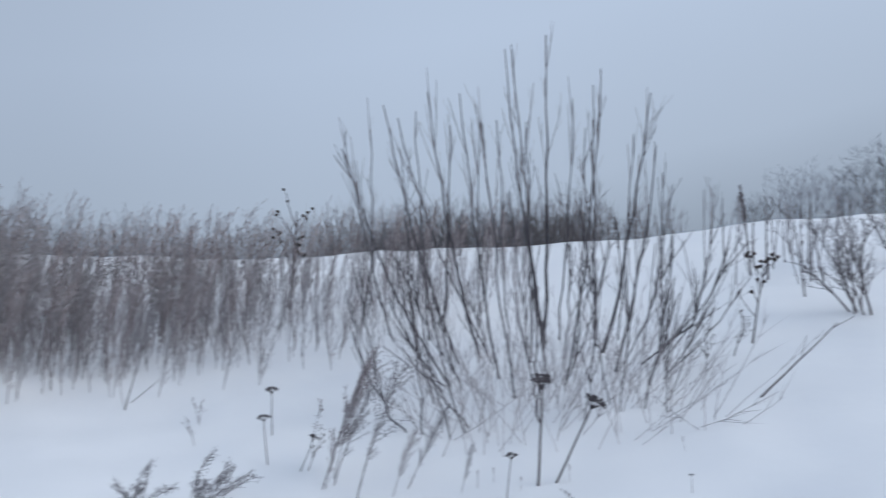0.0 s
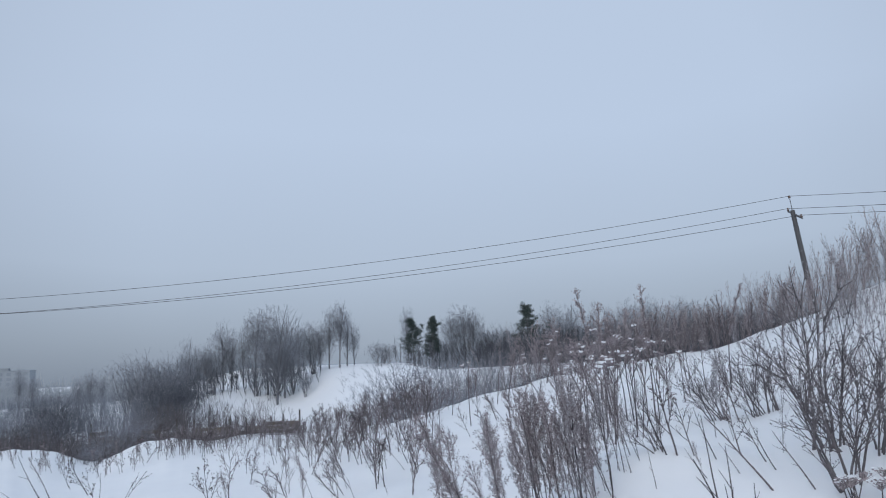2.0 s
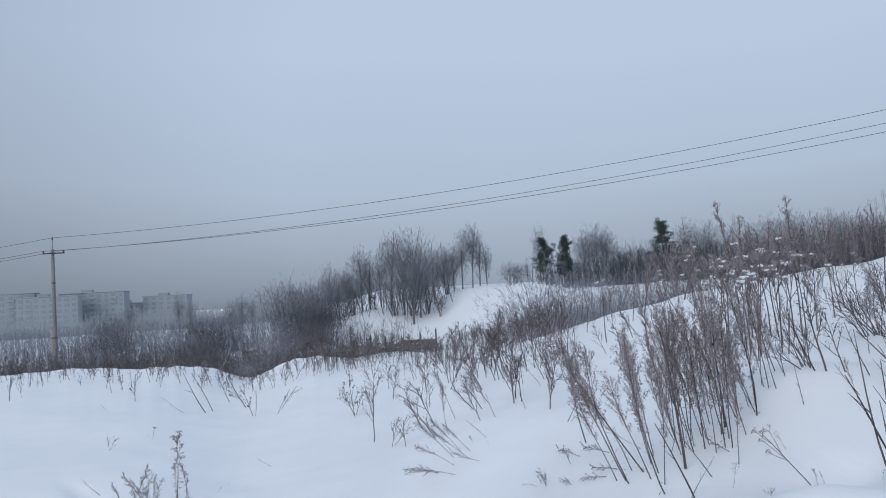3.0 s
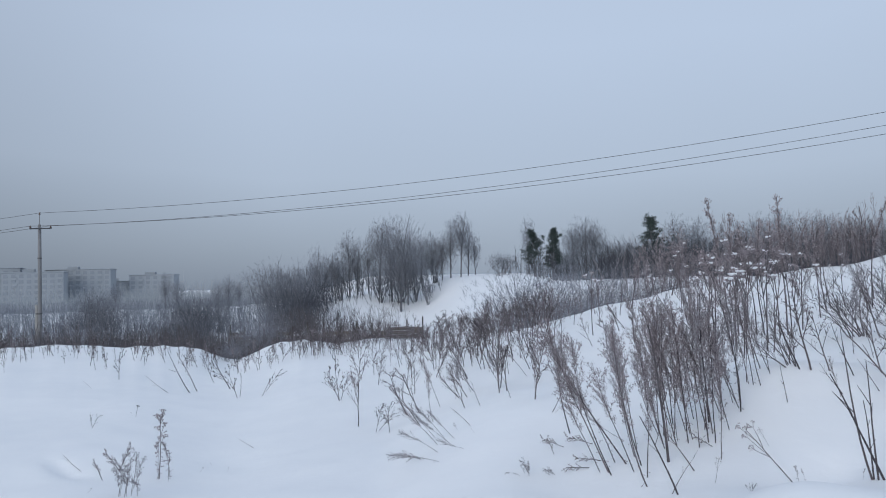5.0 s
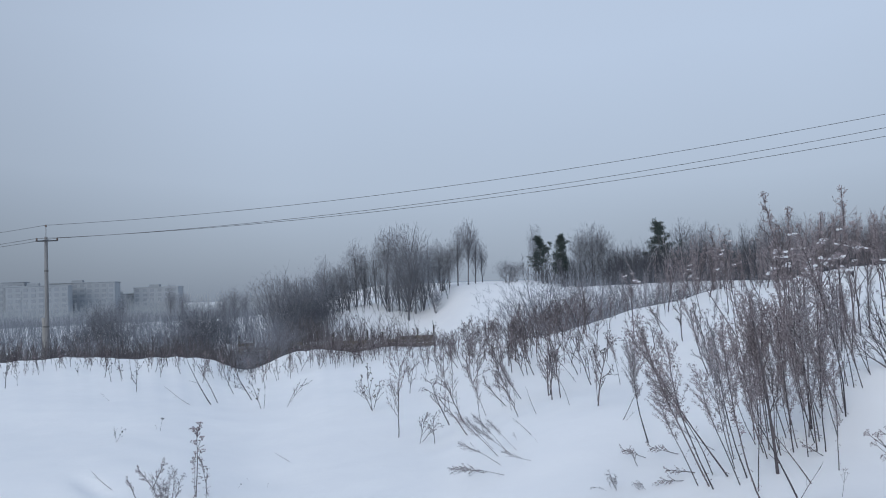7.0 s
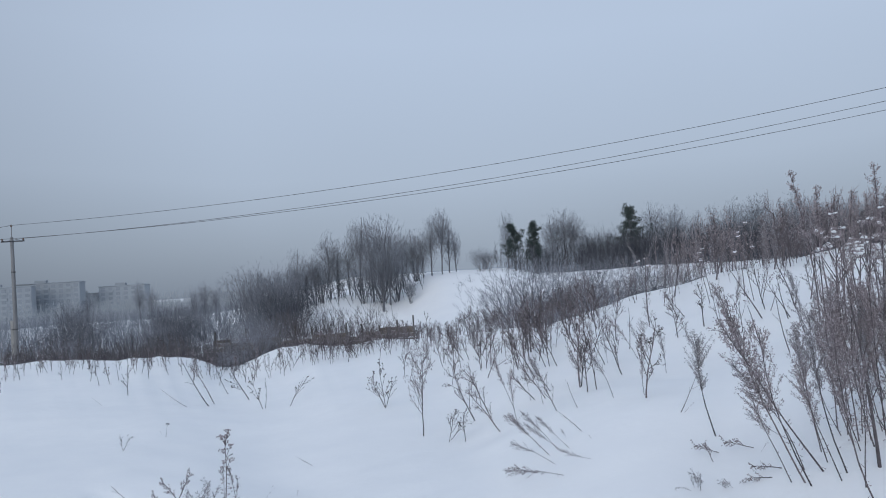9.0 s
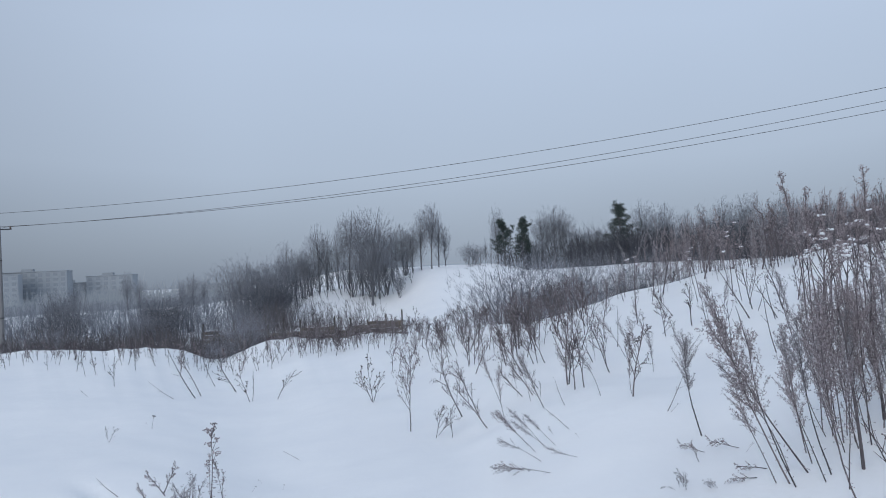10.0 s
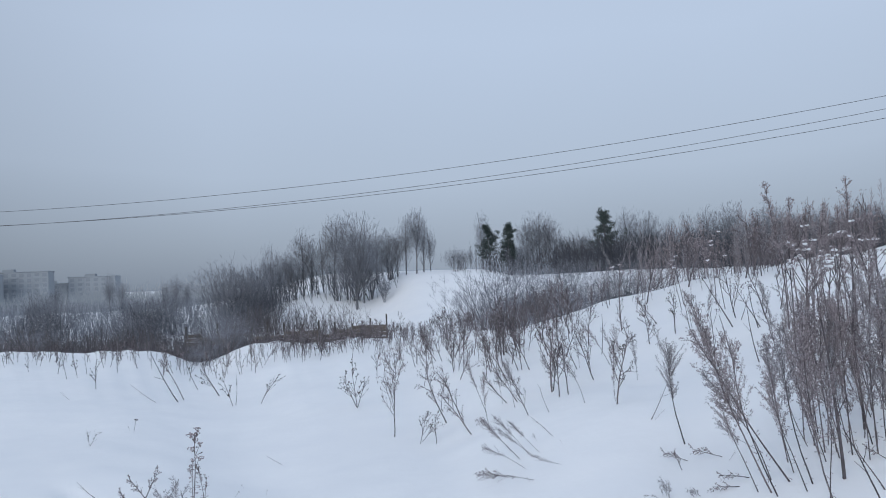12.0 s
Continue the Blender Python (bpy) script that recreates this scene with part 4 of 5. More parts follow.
for proto, az, r, size in (
    (birches[2], -10.6, 87, 0.71), (birches[2], -9.9, 89, 0.60), (birches[0], -9.3, 87, 0.56), (birches[3], -8.3, 89, 0.75), (birches[2], -7.8, 90, 0.62), (birches[2], -7.0, 90, 0.67),
    (birches[0], -6.3, 90, 0.89), (birches[2], -5.4, 86, 0.93), (birches[1], -4.8, 83, 1.04), (birches[3], -4.3, 85, 0.84), (birches[3], -3.3, 92, 0.65), (birches[1], -2.5, 93, 0.62),
    (birches[3], -1.9, 92, 0.53), (birches[2], -1.3, 92, 0.70), (birches[0], -0.6, 91, 0.78), (birches[2], -0.1, 93, 0.66), (birches[2], 0.4, 96, 0.53), (birches[2], 4.1, 112, 0.82),
    (birches[3], 7.1, 106, 0.77), (birches[1], 7.9, 106, 0.86), (birches[3], 8.6, 107, 0.80), (birches[3], 13.9, 118, 0.96), (birches[1], 15.2, 116, 0.89),     (birches[2], 16.7, 114, 0.76), (birches[2], 17.8, 114, 0.81), (birches[3], 19.1, 112, 0.85), (birches[1], 20.5, 110, 0.87),     (birches[3], 22.6, 112, 0.83), (birches[1], 23.4, 110, 0.75), (birches[0], 24.3, 112, 0.65), (birches[3], 25.0, 111, 0.67), (birches[1], 25.9, 112, 0.70), (birches[0], 26.8, 110, 0.60),
    (birches[3], 27.8, 112, 0.68), (birches[1], 28.9, 110, 0.70), (birches[2], -20.5, 133, 0.69), (birches[3], -19.8, 129, 0.58), (birches[3], -16.5, 125, 0.62), (birches[2], -17.2, 121, 0.54),
    (birches[0], -15.8, 123, 0.47), (birches[3], -23.6, 136, 0.51), (willows[1], -13.5, 75, 1.11), (willows[0], -12.5, 73, 1.01), (willows[1], -11.5, 79, 1.06),
    (willows[1], -8.9, 88, 0.70), (willows[1], -4.8, 86, 0.8), (willows[1], -6.1, 85, 0.71), (willows[2], -2.9, 83, 0.41),
    (willows[0], -3.8, 86, 0.86), (willows[1], -2.4, 92, 0.57), (willows[1], 10.0, 104, 0.86), (willows[0], 10.8, 103, 0.77), (willows[1], 9.3, 104, 0.70), (willows[2], 6.0, 103, 0.66),
    (willows[0], 6.8, 104, 0.66), (willows[1], 13.5, 104, 0.80), (willows[0], 14.6, 104, 0.86), (willows[1], 15.7, 104, 0.85), (willows[0], 16.8, 106, 0.82), (willows[2], 18.0, 104, 0.87),
    (willows[1], 19.0, 104, 0.89), (willows[0], 20.1, 106, 0.95), (willows[1], 21.2, 104, 0.85), (willows[0], 22.2, 105, 0.92), (willows[1], 23.3, 104, 0.87), (willows[0], 24.3, 104, 0.82),
    (willows[1], 25.3, 106, 0.84), (willows[0], 26.4, 104, 0.82), (willows[1], 27.4, 104, 0.80), (willows[0], 28.4, 104, 0.80), (willows[2], -24.7, 65, 0.75), (willows[1], -23.8, 63, 0.67),
    (willows[1], -18.5, 61, 0.62), (willows[0], -19.5, 67, 0.58), (willows[1], -17.0, 79, 0.69), (pines[0], 4.5, 97, 0.83), (pines[2], 5.8, 98, 0.95), (pines[1], 12.3, 102, 1.10),
    ):
    far_tree(proto, az, r, size)

# ---- fence in the hollow ----
fence = thing("board_fence", "low fence of weathered boards on dark posts in snow", "fence")
FENCE_Z = -1.72
for k in range(13):
    x, y = -2.35 - 0.98 * k, 47.8 + 0.12 * k
    post = Shape()
    post.box((-0.04, -0.04, -1.0), (0.04, 0.04, 1.42 if k == 0 else 1.08 + 0.16 * math.sin(k * 2.1)), 0.01)
    ob = part("post", post, POST, fence)
    ob.matrix_basis = pose(x, y, FENCE_Z, 0, math.sin(k * 1.7) * 3, 0)
    if k:
        for j, up in enumerate((0.05, 0.3, 0.52, 0.72)):
            if (j == 3 and k not in (1, 2)) or (j == 2 and k in (4, 7, 8, 10, 11)) or (j == 1 and k == 9):
                continue
            board = Shape()
            board.box((-0.02, -0.09, -0.095), (1.0, -0.055, 0.095), 0.006)
            b = part("board", board, BOARD, fence)
            b.matrix_basis = pose(x, y, FENCE_Z + up, 0, math.sin(k * 3.3 + j) * 1.8, -7)

# ---- town across the valley, its mist put into the colours ----
def block(az, r, wide, deep, high, turn, floors, bays):
    x, y = spot(az, r)
    root = thing("apartment_block", "panel apartment block with winter mist tinted into its pale colour", "apartment building", "apartment blocks in the valley")
    z0 = ground_z(x, y) - 1
    wall, roof = Shape(), Shape()
    wall.box((-wide / 2, -deep / 2, 0), (wide / 2, deep / 2, high))
    roof.box((-wide / 2 - 0.3, -deep / 2 - 0.3, high), (wide / 2 + 0.3, deep / 2 + 0.3, high + 0.4), 0.1)
    roof.box((-wide / 5, -2, high + 0.4), (-wide / 5 + 5, 2, high + 1.7), 0.1)
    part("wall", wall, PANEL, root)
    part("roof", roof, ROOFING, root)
    pane = Shape()
    pane.box((-0.9, -0.12, 0), (0.9, 0.12, 1.6), 0.03)
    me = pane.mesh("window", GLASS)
    balcony = Shape()
    balcony.box((-1.5, -0.4, 0), (1.5, 0.0, 1.1), 0.05)
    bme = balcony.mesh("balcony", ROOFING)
    for f in range(floors):
        for b in range(bays):
            wx, wz = (b + 0.5) / bays * wide - wide / 2, 2.2 + f * (high - 2) / floors
            ob = new("window", me)
            ob.parent, ob.location = root, (wx, -deep / 2, wz)
            if b % 3 == 1 and f:
                o2 = new("balcony", bme)
                o2.parent, o2.location = root, (wx, -deep / 2, wz - 0.9)
    root.matrix_basis = pose(x, y, z0, 0, 0, turn)


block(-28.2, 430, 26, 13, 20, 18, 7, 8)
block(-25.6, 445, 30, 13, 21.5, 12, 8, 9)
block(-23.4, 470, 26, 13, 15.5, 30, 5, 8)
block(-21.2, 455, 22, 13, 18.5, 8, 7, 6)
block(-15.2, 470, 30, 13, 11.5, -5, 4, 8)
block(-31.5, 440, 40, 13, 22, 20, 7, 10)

# ---- brush that nobody could count ----
def brush(name, label, spots, tall, twigs=4, thick=0.011, mat=None):
    """Bare upright twigs with forks, at the places that spots gives."""
    s = Shape()
    for x, y in spots:
        z = ground_z(x, y) - 0.1
        h = rng.uniform(*tall)
        d = Vector((rng.gauss(-0.06, 0.16), rng.gauss(0, 0.16), 1))
        main = curve_pts(Vector((x, y, z)), d, h, 2, rng, 0.12)
        s.tube(main, thick, thick * 0.5, 3)
        for k in range(twigs):
            p, e = on_line(main, rng.uniform(0.25, 1))
            s.thorn(p, p + spray(e, rng, 15, 48) * h * rng.uniform(0.15, 0.42), thick * 0.6)
    tagged(new(name, s.mesh(name, mat or BRUSH)), label, "brush", "", "stuff")


def field(az, r, count):
    return [spot(rng.uniform(*az) + rng.gauss(0, 0.9), math.sqrt(rng.uniform(r[0] ** 2, r[1] ** 2))) for k in range(count)]


brush("hollow_brush", "dense brown leafless brush filling the hollow", field((-38, -9.5), (33, 47), 3900) + field((-38, -18), (30, 47), 2000) + field((-38, -12), (47, 62), 2400) + field((-27, -14), (36, 46), 800) + field((-38, -10), (28, 33), 700) + field((-18, -13.5), (27, 31), 110), (0.4, 0.95), 8, 0.008)
brush("fence_weeds", "low dry weeds in the snow before the fence", field((-13, -2.6), (45.6, 47.3), 480), (0.4, 0.95), 7, 0.007)
brush("thicket_brush", "leafless reddish thicket behind the board fence", field((-14, -10.2), (49, 62), 250) + field((-10.2, -5.5), (49, 58), 190), (0.8, 2.2), 8, 0.011)
brush("valley_brush", "distant leafless scrub across the valley, tinted dim for mist", field((-40, -13), (62, 84), 1700) + field((-40, -13), (86, 140), 2000) + field((-40, -13), (140, 200), 900), (1.0, 2.6), 9, 0.014, MIST_TWIG)
brush("slope_brush", "leafless brush on the slope behind the bank", field((4.5, 16), (28, 46), 90) + field((7, 34), (46, 92), 1000) + field((6, 17), (66, 98), 600) + field((3, 7.5), (46, 60), 120) + field((10, 20), (50, 80), 300), (0.5, 1.9), 9, 0.007, SLOPE_TWIG)
brush("wood_edge_brush", "dark leafless undergrowth along the edge of the wood", field((4, 36), (90, 112), 1500) + field((9, 36), (92, 112), 1000) + field((12, 36), (92, 112), 1200) + field((-14, -10), (82, 92), 170) + field((-8, -3), (84, 92), 120), (1.2, 3.4), 8, 0.02, UNDERWOOD)
brush("wood_thicket", "dark tangled leafless thicket under the trees of the wood", field((12, 36), (93, 108), 1900) + field((9, 13.5), (95, 104), 300) + field((-13, -9), (89, 95), 160) + field((-13.5, -10.5), (84, 92), 45) + field((-8, -5), (86, 92), 30), (2.2, 4.6), 9, 0.016, UNDERWOOD)
brush("plateau_brush", "dark leafless brush on the level land above the bank", field((84, 102), (12.4, 15.5), 1200) + field((86, 107), (12.8, 15.5), 400) + field((58, 84), (12.4, 15.5), 600), (0.45, 0.85), 6, 0.005)
brush("valley_wood", "woods far across the valley, tinted pale for mist", field((-42, -9), (210, 380), 2600) + field((-23, -13), (230, 400), 1600), (3.0, 7.5), 8, 0.05, MIST_WOOD)
for k in range(5):
    far_tree(rng.choice(bushes), rng.uniform(4.0, 15), rng.uniform(22, 32), rng.uniform(0.3, 0.5))
for k in range(15):
    far_tree(rng.choice(bushes), rng.triangular(4.5, 19, 10), rng.uniform(34, 80), rng.uniform(0.6, 0.9))
for k in range(12):
    far_tree(rng.choice(bushes), rng.uniform(-28, -13), rng.uniform(40, 62), rng.uniform(0.35, 0.7))
for k in range(7):
    far_tree(rng.choice(bushes), rng.uniform(-14, -9.5), rng.uniform(68, 82), rng.uniform(0.8, 1.25))
for az, r, size in ((3.1, 37, 1.15), (4.2, 38, 1.4), (5.2, 37, 1.35), (6.3, 39, 1.2), (8.6, 42, 1.3), (10.4, 44, 1.1), (12.6, 46, 1.15), (13.6, 50, 1.1), (2.0, 92, 0.7), (2.7, 94, 0.6), (2.3, 96, 0.8), (1.2, 36, 0.35), (-15.2, 28, 0.42), (-14.2, 27, 0.4), (-13.4, 29, 0.4), (-16.2, 30, 0.45), (-24.6, 52, 0.85), (-25.3, 54, 0.8), (-20.2, 52, 0.8), (-19.4, 54, 0.9), (-18.8, 50, 0.8), (-18.1, 54, 0.8), (-19.2, 51, 0.8), (-19.0, 56, 1.0), (-15.6, 26.4, 0.22), (-16.4, 26.8, 0.2)):
    far_tree(rng.choice(bushes), az, r, size)
for az, r, size in ((114.6, 14.4, 0.34), (116.6, 14.8, 0.3), (119.0, 14.4, 0.32), (112.0, 14.2, 0.16)):
    far_tree(rng.choice(bushes), az, r, size)
settle()

# ---- weeds on the near bank ----
rng = random.Random(5)
mugs = [mugwort(rng) for k in range(6)] + [mugwort(rng, 1.35, 0.3) for k in range(3)]
pales = [mugwort(rng, 1.3, 0.32, True) for k in range(4)]
thins = [bare_stalk(rng) for k in range(4)]
buttons = [button_weed(rng) for k in range(4)]
capped = [umbel_weed(rng) for k in range(5)]
umbels = [umbel_weed(rng, False) for k in range(2)]
shrubs = [woody_shrub(rng) for k in range(4)]
yarrows = [yarrow(rng) for k in range(4)]
broads = [broad_yarrow(rng) for k in range(4)]
tufts = [tuft(rng) for k in range(4)]
flowers = [dry_flower(rng) for k in range(4)]
spikes = [mullein(rng) for k in range(2)]
bushy = [mugwort(rng, 1.5, 0.3, k % 2 == 0) for k in range(4)]
eggs = [mugwort(rng, 1.7, 0.5, True, 0.0, 0.0085, 2.6) for k in range(2)]
branchy = [branchy_weed(rng) for k in range(4)]
plume = [mugwort(rng, 1.25, 0.5, k % 3 > 0, 0.0, 0.0054, 1.0) for k in range(5)]
columns = [mugwort(rng, 0.5, 0.5, False, 0.0, 0.007, 1.3) for k in range(3)]
ridge = [branchy_weed(rng, 7, 3, SEED if k % 2 else SEED_DARK, stout=1.35) for k in range(4)]
sprigs = [sprig(rng) for k in range(4)]
lowly = [branchy_weed(rng, 7, 3, SEED if k % 2 else SEED_PALE) for k in range(4)]
coarse = [feather_weed(rng, 1.4, 0.12) for k in range(7)] + [feather_weed(rng, 1.6, 0.1, True) for k in range(4)]
medium = [feather_weed(rng, 1.5, 0.1, k % 2 == 1, 8, 0.4, 0.0019) for k in range(4)]


def at(proto, x, y, vx, vy, vz):
    """One plant with its foot at (x, y) and its tip that far from it."""
    v = Vector((vx, vy, vz))
    stand(proto, upright(x, y, v, v.length, rng.gauss(0, 0.8)))


def rows(protos, *places):
    for p in places:
        at(rng.choice(protos), *p)


# weeds on the open snow and on the foot of the bank
at(branchy_weed(rng, 13, 4, SEED, "tall bare weed branching like a small tree in snow", 0.6), -0.7, 8.85, 0.0, 0.0, 0.88)
rows(buttons, (-5.94, 14.78, -0.03, -0.02, 0.50), (-3.83, 14.61, -0.39, -0.01, 0.58), (-3.24, 13.02, -0.13, -0.01, 0.48), (-2.86, 13.36, 0.23, -0.02, 0.38), (-3.89, 9.31, -0.04, -0.00, 0.15), (-3.87, 9.27, 0.08, -0.01, 0.14), (-1.21, 10.74, -0.05, -0.02, 0.53), (-1.23, 10.83, -0.18, -0.01, 0.43), (-1.21, 10.87, 0.09, -0.01, 0.35), (-0.29, 8.23, -0.03, -0.01, 0.30), (-0.42, 8.43, 0.17, -0.01, 0.21))
rows(thins, (-4.25, 13.69, -0.45, -0.01, 0.66), (-4.34, 14.32, -0.36, -0.01, 0.69), (-4.53, 15.91, -0.31, -0.01, 0.55), (-4.43, 13.16, -0.37, 0.00, 0.20), (-3.20, 13.03, 0.03, -0.02, 0.46), (-2.79, 12.86, 0.15, -0.02, 0.39), (-1.75, 8.42, -0.14, 0.00, 0.10), (-5.81, 13.40, -0.13, -0.00, 0.14), (0.55, 6.67, -0.16, -0.00, 0.15), (0.64, 7.40, -0.10, -0.00, 0.20), (1.66, 9.96, 0.05, -0.02, 0.47), (2.27, 10.28, 0.19, -0.01, 0.15), (1.21, 6.36, 0.14, -0.01, 0.24), (1.23, 6.34, 0.07, -0.00, 0.07), (3.20, 9.27, -0.10, -0.01, 0.46), (3.24, 9.83, 0.13, -0.01, 0.32), (3.24, 9.32, -0.26, -0.01, 0.42), (2.54, 8.84, -0.18, -0.01, 0.48))
rows(thins, (4.17, 10.01, -0.12, -0.01, 0.37), (1.66, 4.18, -0.16, -0.02, 0.43), (1.64, 4.22, 0.09, -0.01, 0.22), (2.88, 5.63, -0.18, -0.02, 0.45), (2.64, 5.23, -0.03, -0.01, 0.27), (2.69, 4.21, -0.24, -0.03, 0.68), (2.71, 4.18, -0.07, -0.03, 0.64), (2.73, 4.16, -0.27, -0.02, 0.58), (2.70, 4.21, -0.03, -0.02, 0.43), (2.76, 4.00, -0.05, -0.02, 0.43), (3.22, 5.56, -0.16, -0.01, 0.37), (3.56, 5.36, -0.25, -0.01, 0.38), (-2.89, 6.95, -0.17, -0.00, 0.15))
rows(flowers, (-3.73, 10.18, 0.03, -0.01, 0.15), (-3.81, 10.28, -0.02, -0.00, 0.05), (0.58, 6.40, -0.02, -0.00, 0.03), (-2.41, 6.06, 0.03, -0.00, 0.03), (-1.93, 7.25, 0.03, -0.00, 0.04), (-1.95, 7.68, -0.02, -0.00, 0.03), (-1.70, 7.34, 0.01, -0.00, 0.04), (-2.31, 6.47, 0.02, -0.00, 0.04))
rows(branchy, (-0.44, 8.33, 0.05, -0.01, 0.32), (0.44, 6.73, -0.03, -0.00, 0.06), (0.51, 8.56, -0.22, -0.00, 0.34), (0.68, 9.83, -0.09, -0.01, 0.42), (0.57, 10.45, 0.01, -0.02, 0.45), (0.85, 8.55, -0.09, -0.02, 0.75), (0.87, 8.58, 0.07, -0.02, 0.51), (1.12, 7.00, 0.01, -0.02, 0.58), (-0.18, 13.64, -0.28, -0.01, 0.50), (-0.26, 15.24, -0.23, -0.01, 0.43), (0.06, 13.28, -0.07, -0.01, 0.40), (0.53, 13.61, -0.18, -0.01, 0.42), (1.16, 11.20, -0.14, -0.01, 0.45))
rows(lowly, (-0.17, 8.99, -0.20, -0.01, 0.55), (0.03, 8.12, -0.29, -0.01, 0.42), (-0.02, 8.79, -0.28, -0.01, 0.49), (0.42, 8.71, -0.25, -0.00, 0.30), (0.58, 8.71, -0.18, -0.01, 0.33), (0.78, 9.67, -0.26, -0.01, 0.48), (0.42, 10.49, -0.20, -0.01, 0.50), (1.30, 8.74, -0.22, -0.01, 0.58), (1.32, 8.96, -0.08, -0.01, 0.43), (0.12, 13.33, 0.21, -0.02, 0.43), (1.23, 9.86, 0.08, -0.02, 0.47), (1.46, 10.90, -0.05, -0.01, 0.44), (2.30, 9.83, -0.09, -0.01, 0.30), (2.75, 10.13, -0.10, -0.01, 0.37), (2.82, 10.28, -0.06, -0.01, 0.24), (3.31, 10.66, -0.08, -0.01, 0.24), (4.01, 10.48, -0.12, -0.01, 0.42), (2.95, 5.62, -0.19, -0.02, 0.64))
rows(lowly, (3.60, 5.57, -0.21, -0.01, 0.34), (4.32, 7.47, -0.29, -0.02, 0.53), (5.10, 9.26, -0.16, -0.02, 0.47), (4.75, 10.31, -0.20, -0.02, 0.58), (4.74, 9.59, -0.27, -0.03, 0.67))
rows(plume, (0.29, 6.28, -0.27, 0.00, 0.19), (0.28, 6.51, -0.29, -0.00, 0.31), (0.35, 6.52, -0.25, -0.00, 0.27), (0.42, 6.47, -0.22, -0.00, 0.21), (0.38, 6.42, -0.27, 0.00, 0.20), (0.25, 6.79, -0.22, -0.00, 0.23), (1.51, 4.85, -0.56, -0.01, 0.79), (1.35, 4.88, -0.29, -0.01, 0.52), (1.60, 5.40, -0.27, 0.00, 0.14), (1.40, 4.75, -0.38, -0.03, 0.71), (1.46, 4.97, -0.29, -0.02, 0.61), (1.52, 4.68, -0.30, -0.02, 0.58), (1.58, 4.73, -0.23, -0.03, 0.78), (1.80, 5.24, -0.20, -0.02, 0.52))
rows(pales, (0.31, 5.99, -0.37, 0.01, 0.07), (0.5, 6.02, -0.2, 0.0, 0.04))
rows(sprigs, (0.17, 6.25, -0.19, 0.01, 0.02), (1.21, 5.59, -0.16, 0.00, 0.04), (1.41, 5.55, -0.19, 0.00, 0.03), (1.40, 5.11, -0.17, 0.00, 0.02), (1.13, 5.45, -0.06, -0.00, 0.11), (1.31, 5.02, -0.15, 0.01, -0.02), (-2.50, 6.86, -0.13, -0.01, 0.18), (-2.53, 6.91, 0.10, -0.01, 0.22), (-2.53, 6.58, -0.08, -0.01, 0.16))
rows(mugs, (1.14, 7.14, -0.04, -0.01, 0.46), (1.40, 4.81, -0.39, -0.02, 0.93), (2.50, 8.82, -0.26, -0.01, 0.61), (1.86, 4.99, -0.15, -0.03, 0.84), (1.96, 5.19, -0.21, -0.03, 0.70), (2.07, 4.90, -0.05, -0.03, 0.78), (2.34, 5.25, -0.03, -0.04, 1.04), (2.50, 5.57, -0.14, -0.02, 0.60), (2.52, 5.53, -0.13, -0.03, 0.68), (2.56, 5.49, -0.15, -0.03, 0.64), (2.36, 5.40, -0.23, -0.02, 0.58), (1.79, 5.08, -0.20, -0.03, 0.73), (2.09, 5.04, -0.15, -0.03, 0.83), (1.91, 5.38, -0.19, -0.02, 0.57), (1.55, 4.42, -0.30, -0.03, 0.88), (1.63, 5.13, -0.17, -0.03, 0.73), (2.99, 5.24, -0.08, -0.01, 0.26))
rows(eggs, (1.29, 5.87, -0.12, -0.02, 0.60))
rows(tufts, (0.92, 5.07, -0.02, -0.00, 0.11), (1.08, 5.03, -0.06, 0.00, 0.05), (1.92, 3.78, -0.01, -0.00, 0.04), (-2.09, 6.08, 0.07, -0.01, 0.33))
rows(umbels, (1.42, 5.46, 0.04, -0.00, 0.05), (2.32, 4.25, -0.28, -0.01, 0.34), (2.33, 4.72, -0.05, -0.00, 0.10), (1.89, 4.29, 0.02, -0.01, 0.13), (2.52, 8.72, -0.03, -0.02, 0.49))
rows(bushy, (1.83, 5.10, -0.09, -0.04, 0.90), (2.07, 5.03, -0.08, -0.03, 0.78), (2.68, 5.65, -0.22, -0.02, 0.52), (1.82, 5.33, -0.11, -0.03, 0.80), (2.07, 5.12, 0.05, -0.03, 0.71))
rows(pales, (2.35, 5.28, -0.15, -0.03, 0.72), (1.97, 5.12, -0.17, -0.02, 0.64))
rows(shrubs, (4.46, 7.40, -0.18, -0.02, 0.51), (4.64, 7.42, -0.10, -0.03, 0.68), (4.25, 7.79, -0.38, -0.02, 0.53), (2.86, 5.73, -0.16, -0.02, 0.41))
rows(yarrows, (2.34, 4.29, -0.02, -0.00, 0.11), (2.39, 4.32, -0.02, -0.00, 0.08), (2.67, 4.27, 0.01, -0.00, 0.06), (-2.14, 6.81, -0.00, -0.02, 0.58), (-2.09, 6.94, -0.03, -0.01, 0.31), (-2.05, 6.78, 0.02, -0.01, 0.26), (-2.14, 6.79, -0.01, -0.01, 0.36))
rows(capped, (3.89, 8.42, -0.03, -0.04, 0.90), (4.13, 8.75, -0.03, -0.03, 0.83), (3.90, 8.95, 0.03, -0.03, 0.80), (3.44, 10.85, -0.14, -0.03, 0.82), (3.48, 11.27, 0.01, -0.03, 0.84), (2.29, 11.56, -0.06, -0.04, 0.90), (3.43, 12.46, -0.09, -0.03, 0.65), (3.22, 11.90, -0.13, -0.03, 0.65), (3.54, 8.11, -0.01, -0.03, 0.80), (4.97, 9.64, -0.07, -0.02, 0.61))
